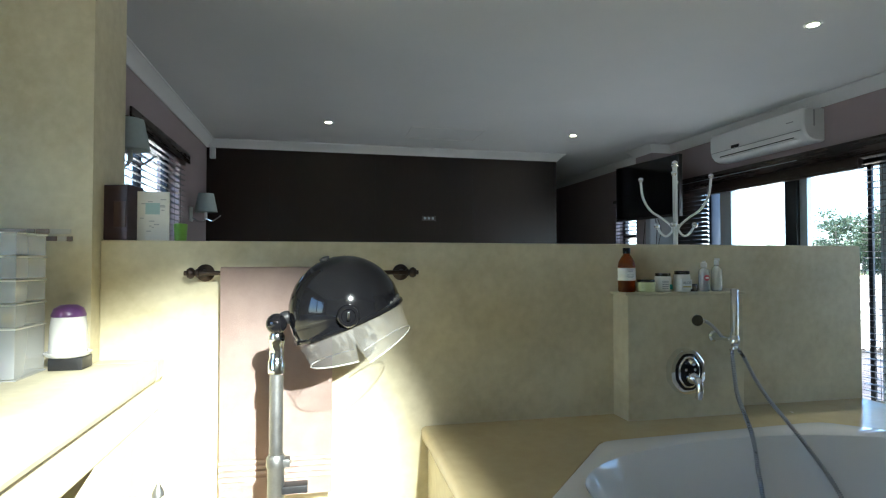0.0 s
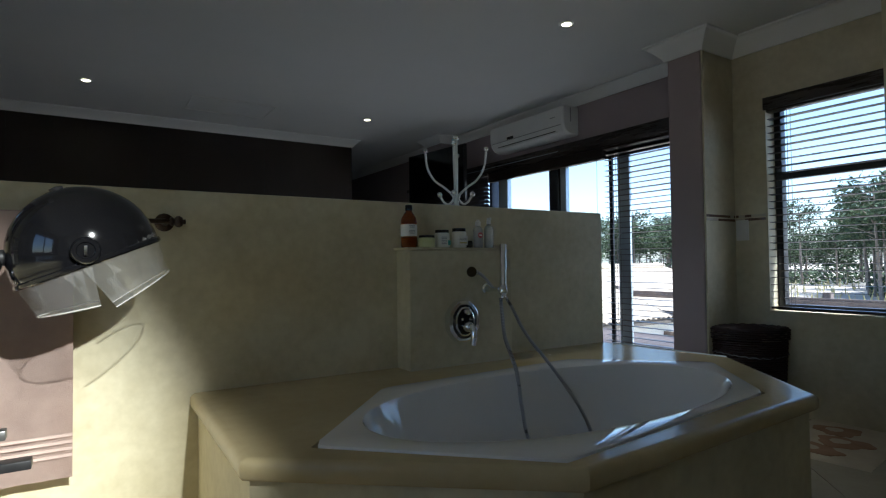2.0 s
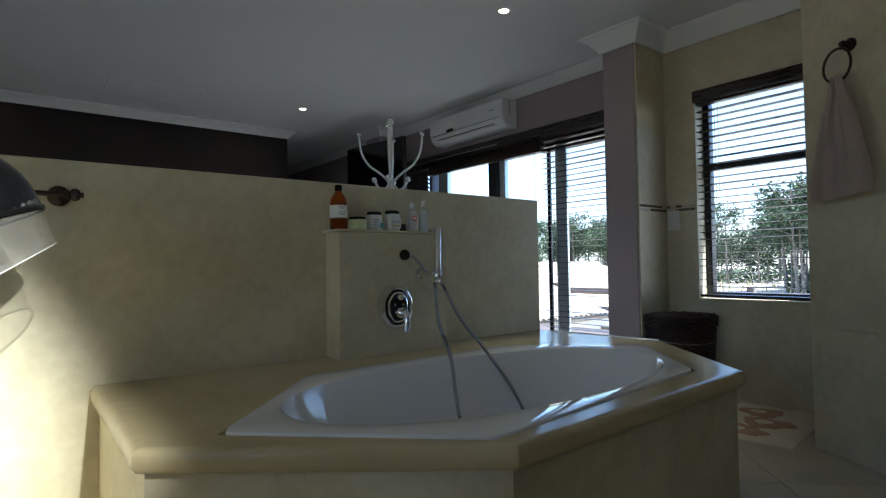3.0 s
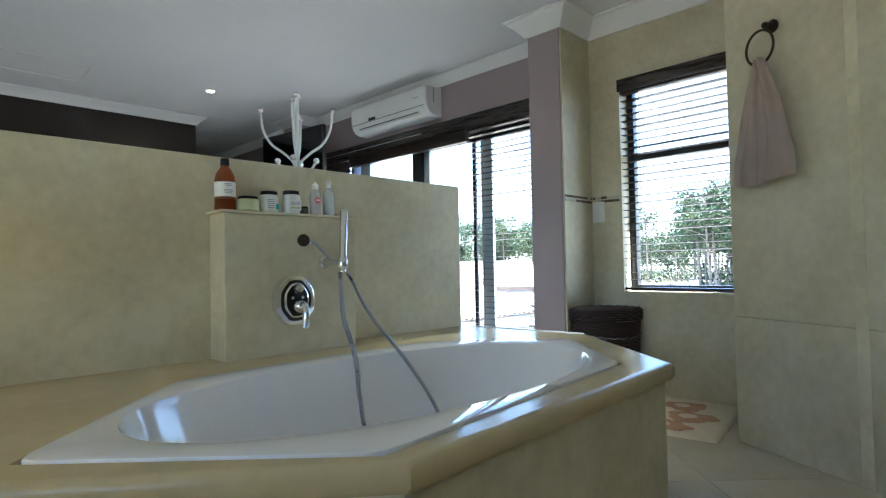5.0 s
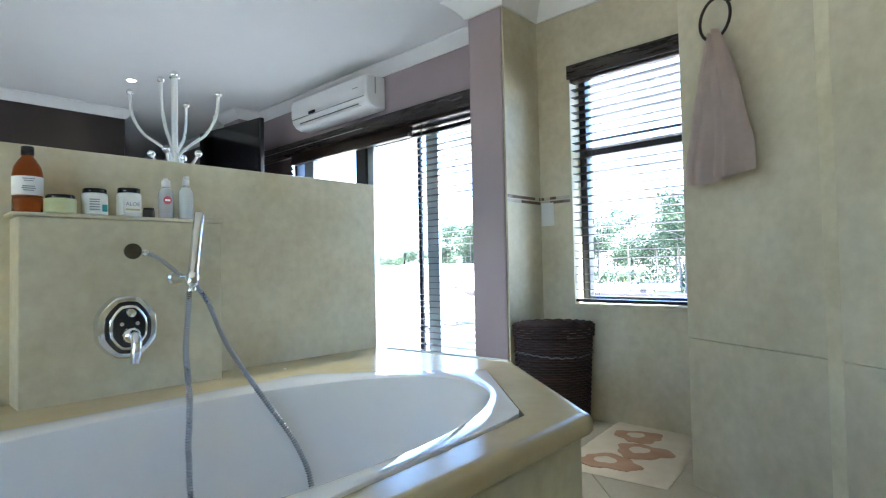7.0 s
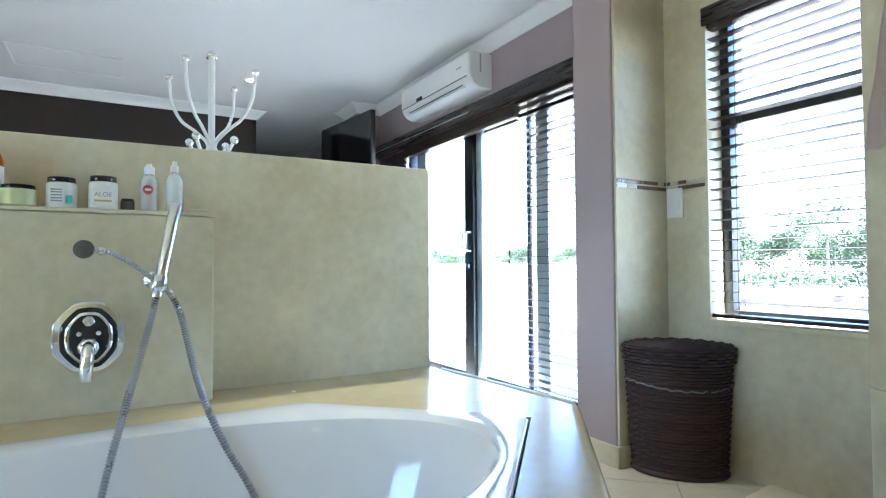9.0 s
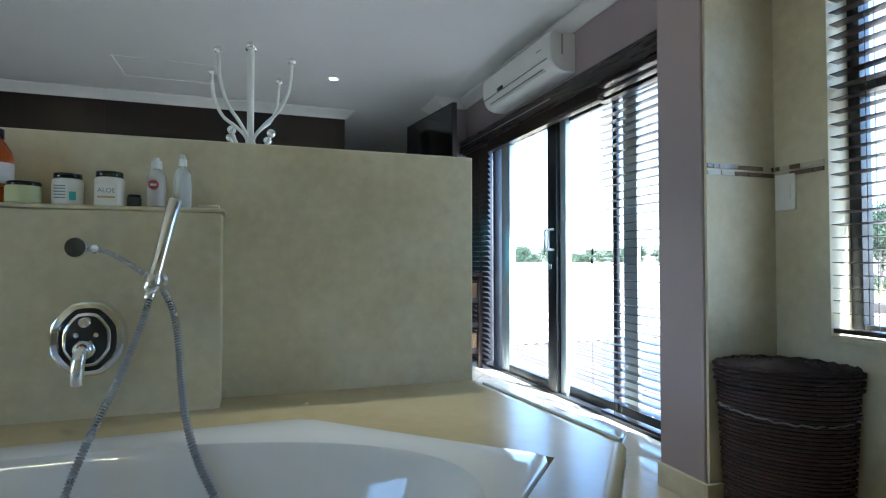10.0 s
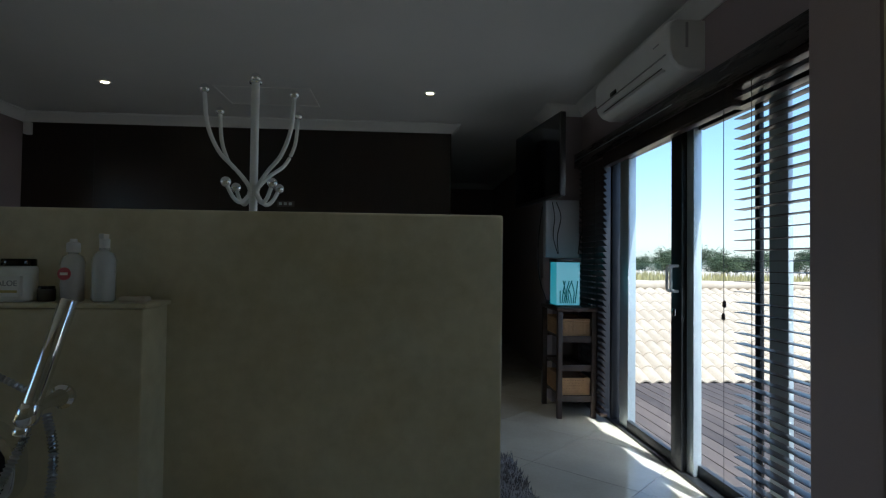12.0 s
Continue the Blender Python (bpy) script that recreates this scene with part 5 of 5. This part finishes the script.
for k in range(16000):
    far = k % 2
    d, a = (rnd.uniform(22, 72), rnd.uniform(0.72, 1.35)) if far else (rnd.uniform(14, 44), rnd.uniform(-0.5, 1.35))
    x, y = 9 + d * math.cos(a), 6 + d * math.sin(a)
    if y > 9 and x < 19 and y < 16:
        continue
    if a < 0.55 and rnd.random() < 0.8:
        continue
    h, r, w = (rnd.uniform(0.7, 1.5), rnd.uniform(0, 6.28), 0.14) if far else (rnd.uniform(0.25, 0.8), rnd.uniform(0, 6.28), 0.05)
    v = [bm.verts.new(p) for p in ((x - w * math.cos(r), y - w * math.sin(r), -0.9), (x + w * math.cos(r), y + w * math.sin(r), -0.9), (x + rnd.uniform(-0.2, 0.2), y + rnd.uniform(-0.2, 0.2), -0.8 + h))]
    bm.faces.new(v)
tagged(new("dry_grass", mesh_of("dry_grass", bm, grass_m)), "golden dry grass tufts on the sand", "grass", kind="stuff")
terrace = structure("terrace_frame", B(9.18, 1.0, -0.34, 12.3, 10.05, -0.10), fence_wood, "timber frame of the terrace")
me = mesh_of("plank", B(-0.058, -4.52, -0.014, 0.058, 4.52, 0.014, bevel=0.003), deck_wood)
for k in range(25):
    p = new("plank", me)
    p.parent = terrace
    p.location = (9.245 + k * 0.124, 5.53, -0.085)
fence = thing("paddock_fence", "grey timber post and rail fence", "fence", (15.0, 8.0, -0.8))
for k in range(9):
    part("post", B(-0.06, -9.0 + k * 2.1 - 0.06, 0, 0.06, -9.0 + k * 2.1 + 0.06, 1.3, bevel=0.01), fence_wood, fence)
for z in (0.28, 0.70, 1.08):
    part("rail", B(-0.10, -9.2, z, -0.06, 8.0, z + 0.13, bevel=0.006), fence_wood, fence)

house = thing("tiled_outbuilding", "low outbuilding with cream barrel-tile roof", "building", (12.6, 10.12, -0.10))
PITCH = math.tan(radians(19))
part("wall", B(-2.6, 0.25, -0.9, 5.8, 4.9, -0.12), plaster_out, house, "white rendered wall", False)
bm = bmesh.new()
step, run = 0.155, 2.75
cols, per = 57, 6
for j in range(9):
    y0, y1 = j * run / 9, (j + 1) * run / 9 + 0.03
    z0, z1 = y0 * PITCH + 0.008, y1 * PITCH - 0.008
    lo, hi = [], []
    for i in range(cols * per + 1):
        x = -3.0 + i * step / per
        hgt = 0.040 * abs(math.cos(math.pi * i / per)) ** 0.8
        lo.append(bm.verts.new((x, y0, z0 + hgt)))
        hi.append(bm.verts.new((x, y1, z1 + hgt)))
    lip = [bm.verts.new((v.co.x, v.co.y, v.co.z - 0.016)) for v in lo]
    for i in range(cols * per):
        bm.faces.new((lo[i], lo[i + 1], hi[i + 1], hi[i]))
        bm.faces.new((lip[i], lip[i + 1], lo[i + 1], lo[i]))
roof = part("roof", bm, roof_m, house, "cream barrel tiles in rows")
tagged(roof, kind="stuff")
# eave board and underlay take the painted shade colour
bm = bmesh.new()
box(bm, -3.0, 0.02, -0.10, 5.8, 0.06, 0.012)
part("fascia", bm, roof_end, house, "eave board coloured dark as shade under the tiles", False)
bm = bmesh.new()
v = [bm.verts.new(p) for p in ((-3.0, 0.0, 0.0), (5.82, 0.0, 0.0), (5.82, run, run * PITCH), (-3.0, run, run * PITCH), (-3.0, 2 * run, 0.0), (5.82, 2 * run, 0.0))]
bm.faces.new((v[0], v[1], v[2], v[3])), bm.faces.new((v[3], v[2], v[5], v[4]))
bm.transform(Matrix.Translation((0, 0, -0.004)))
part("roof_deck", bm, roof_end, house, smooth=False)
part("ridge", tube(bmesh.new(), [Vector((-3.02 + 0.3 * k, run, run * PITCH + 0.03 + 0.008 * (k % 2))) for k in range(30)], 0.09, 12), roof_m, house, "rounded ridge tiles")
gable = thing("white_gable", "white gabled wall beyond the roof", "building", (10.3, 17.0, -0.8))
bm = bmesh.new()
pts = [(-1.6, 0), (1.3, 0), (1.3, 1.55), (0.0, 2.15), (-1.6, 1.55)]
f0 = [bm.verts.new((x, 0, z)) for x, z in pts]
f1 = [bm.verts.new((x, 3.0, z)) for x, z in pts]
bm.faces.new(f0), bm.faces.new(list(reversed(f1)))
for i in range(5):
    bm.faces.new((f0[i], f0[(i + 1) % 5], f1[(i + 1) % 5], f1[i]))
part("wall", bm, plaster_out, gable, smooth=False)


def tree(h, seed, crown_w, crown_from):
    rnd = random.Random(seed)
    t = thing("pine_tree", "slender pine with grey trunk and ragged crown", "tree", (0, 0, -50), "trees along the field")
    bm = bmesh.new()
    lean = Vector((rnd.uniform(-0.04, 0.04), rnd.uniform(-0.04, 0.04), 0))
    pts = [Vector((lean.x * z * h + 0.05 * math.sin(z * 7 + seed), lean.y * z * h + 0.05 * math.cos(z * 5), z * h)) for z in (0, 0.2, 0.4, 0.6, 0.8, 0.95)]
    last = None
    for i, p in enumerate(pts):
        r = 0.085 * h / 5 * (1 - i / 6.5)
        ring = [bm.verts.new(p + Vector((r * math.cos(2 * math.pi * k / 7), r * math.sin(2 * math.pi * k / 7), 0))) for k in range(7)]
        if last:
            for k in range(7):
                bm.faces.new((last[k], last[(k + 1) % 7], ring[(k + 1) % 7], ring[k]))
        last = ring
    tips = []
    for k in range(13):
        z = h * rnd.uniform(crown_from, 0.93)
        a = rnd.uniform(0, 6.28)
        l = crown_w * rnd.uniform(0.45, 1.0) * (1.15 - 0.6 * (z / h - crown_from))
        p0 = Vector((lean.x * z, lean.y * z, z))
        p1 = p0 + Vector((l * math.cos(a), l * math.sin(a), l * rnd.uniform(0.1, 0.5)))
        tube(bm, [p0, p0.lerp(p1, 0.55) + Vector((0, 0, 0.05)), p1], 0.02 * h / 5, 5)
        tips += [p0.lerp(p1, f) for f in (0.5, 0.75, 1.0)]
    tips.append(pts[-1] + Vector((0, 0, 0.15)))
    part("trunk", bm, bark, t)
    bm = bmesh.new()
    for c in tips:
        for k in range(36):
            d = Vector((rnd.gauss(0, 0.3), rnd.gauss(0, 0.3), rnd.gauss(0, 0.2)))
            s = rnd.uniform(0.06, 0.13)
            u = Vector((rnd.gauss(0, 1), rnd.gauss(0, 1), rnd.gauss(0, 0.6))).normalized() * s
            w = Vector((rnd.gauss(0, 1), rnd.gauss(0, 1), rnd.gauss(0, 1))).normalized() * s * 0.6
            p = c + d
            bm.faces.new([bm.verts.new(q) for q in (p - u, p + w, p + u, p - w)])
    part("crown", bm, leaves, t, "ragged dark green foliage", False)
    return t


protos = [tree(5.2, 1, 1.3, 0.5), tree(4.4, 2, 1.2, 0.42), tree(6.0, 3, 1.4, 0.55), tree(3.2, 4, 1.2, 0.25)]
rnd = random.Random(33)
first = {0: True, 1: True, 2: True, 3: True}
spots = []
for k in range(200):
    far = k < 80
    a = rnd.uniform(0.78, 1.32) if far else rnd.uniform(-0.12, 0.80)
    d = rnd.uniform(70, 100) if far else rnd.uniform(42, 60) if a > 0.32 else rnd.uniform(26, 42)
    spots.append((9 + d * math.cos(a), 5 + d * math.sin(a), rnd.choice((1, 3, 3)) if far else rnd.randrange(4), 1.0))
for k in range(96):
    a, d = -0.16 + 0.52 * (k + rnd.random()) / 96, 25 + 24 * rnd.random() ** 1.4
    spots.append((9 + d * math.cos(a), 5 + d * math.sin(a), rnd.choice((0, 0, 1, 2)), 1.0))
bm = bmesh.new()
for k in range(15000):
    a, d = rnd.uniform(-0.2, 0.80), 27 + 40 * rnd.random()
    d += 14 if a > 0.34 else 0
    x, y, h = 9 + d * math.cos(a), 5 + d * math.sin(a), abs(rnd.gauss(0, 0.75)) * (0.75 + 0.5 * math.sin(a * 31) * math.sin(a * 13))
    c = Vector((x, y, -0.85 + h))
    u = Vector((rnd.gauss(0, 1), rnd.gauss(0, 1), rnd.gauss(0, 0.6))).normalized() * rnd.uniform(0.10, 0.24)
    w = Vector((rnd.gauss(0, 1), rnd.gauss(0, 1), rnd.gauss(0, 1))).normalized() * rnd.uniform(0.07, 0.16)
    bm.faces.new([bm.verts.new(q) for q in (c - u, c + w, c + u, c - w)])
tagged(new("undergrowth", mesh_of("undergrowth", bm, leaves)), "dark green scrub under the pine trees", "shrubs", kind="stuff")
for x, y, i, s in spots:
    m = Matrix.Translation((x, y, -0.85)) @ Matrix.Rotation(rnd.uniform(0, 6.28), 4, "Z")
    if first[i]:
        protos[i].matrix_basis = m
        first[i] = False
    else:
        copy_thing(protos[i], m)

# ---- floor tiles ----
floor = structure("floor", B(2.61, 1.61, -0.0059, 2.62, 1.62, -0.0055), grout_m, "large cream floor tiles laid diagonally")
S2 = 0.94 / math.sqrt(2)


def clip(poly, axis, limit, keep_low):
    out = []
    for p, q in zip(poly, poly[1:] + poly[:1]):
        pin, qin = ((v[axis] <= limit) == keep_low for v in (p, q))
        if pin:
            out.append(p)
        if pin != qin:
            t = (limit - p[axis]) / (q[axis] - p[axis])
            out.append((p[0] + (q[0] - p[0]) * t, p[1] + (q[1] - p[1]) * t))
    return out


def tile_mesh(poly):
    bm = bmesh.new()
    top = [bm.verts.new((x, y, 0.0)) for x, y in poly]
    low = [bm.verts.new((x, y, -0.0055)) for x, y in poly]
    bm.faces.new(top)
    for k in range(len(poly)):
        k2 = (k + 1) % len(poly)
        bm.faces.new((low[k], low[k2], top[k2], top[k]))
    return mesh_of("tile", bm, tile_m)


H2 = 0.47 * math.sqrt(2) / math.sqrt(2) - 0.003
whole = [(-H2, 0.0), (0.0, -H2), (H2, 0.0), (0.0, H2)]
tile_me = tile_mesh(whole)
for i in range(-12, 14):
    for j in range(-16, 26):
        u, v = 1.61 + 0.47 + 0.94 * (i - 3), 15.7 + 0.47 + 0.94 * (j - 12)
        x, y = (u + v) / 2, (v - u) / 2
        if not (2.1 < x < 9.5 and 1.1 < y < 14.5):
            continue
        west = 2.6 if y < 5.5 else 3.5
        poly = [(x + px, y + py) for px, py in whole]
        for axis, limit, low in ((0, west, False), (0, 8.985, True), (1, 1.6, False), (1, 14.0, True)):
            poly = clip(poly, axis, limit, low) if poly else poly
        if len(poly) < 3:
            continue
        inside = len(poly) == 4 and all(west + 0.01 < p[0] < 8.97 and 1.61 < p[1] < 13.99 for p in poly)
        tl = new("tile", tile_me if inside else tile_mesh([(px - x, py - y) for px, py in poly]))
        tl.parent = floor
        tl.location = (x, y, 0.0)
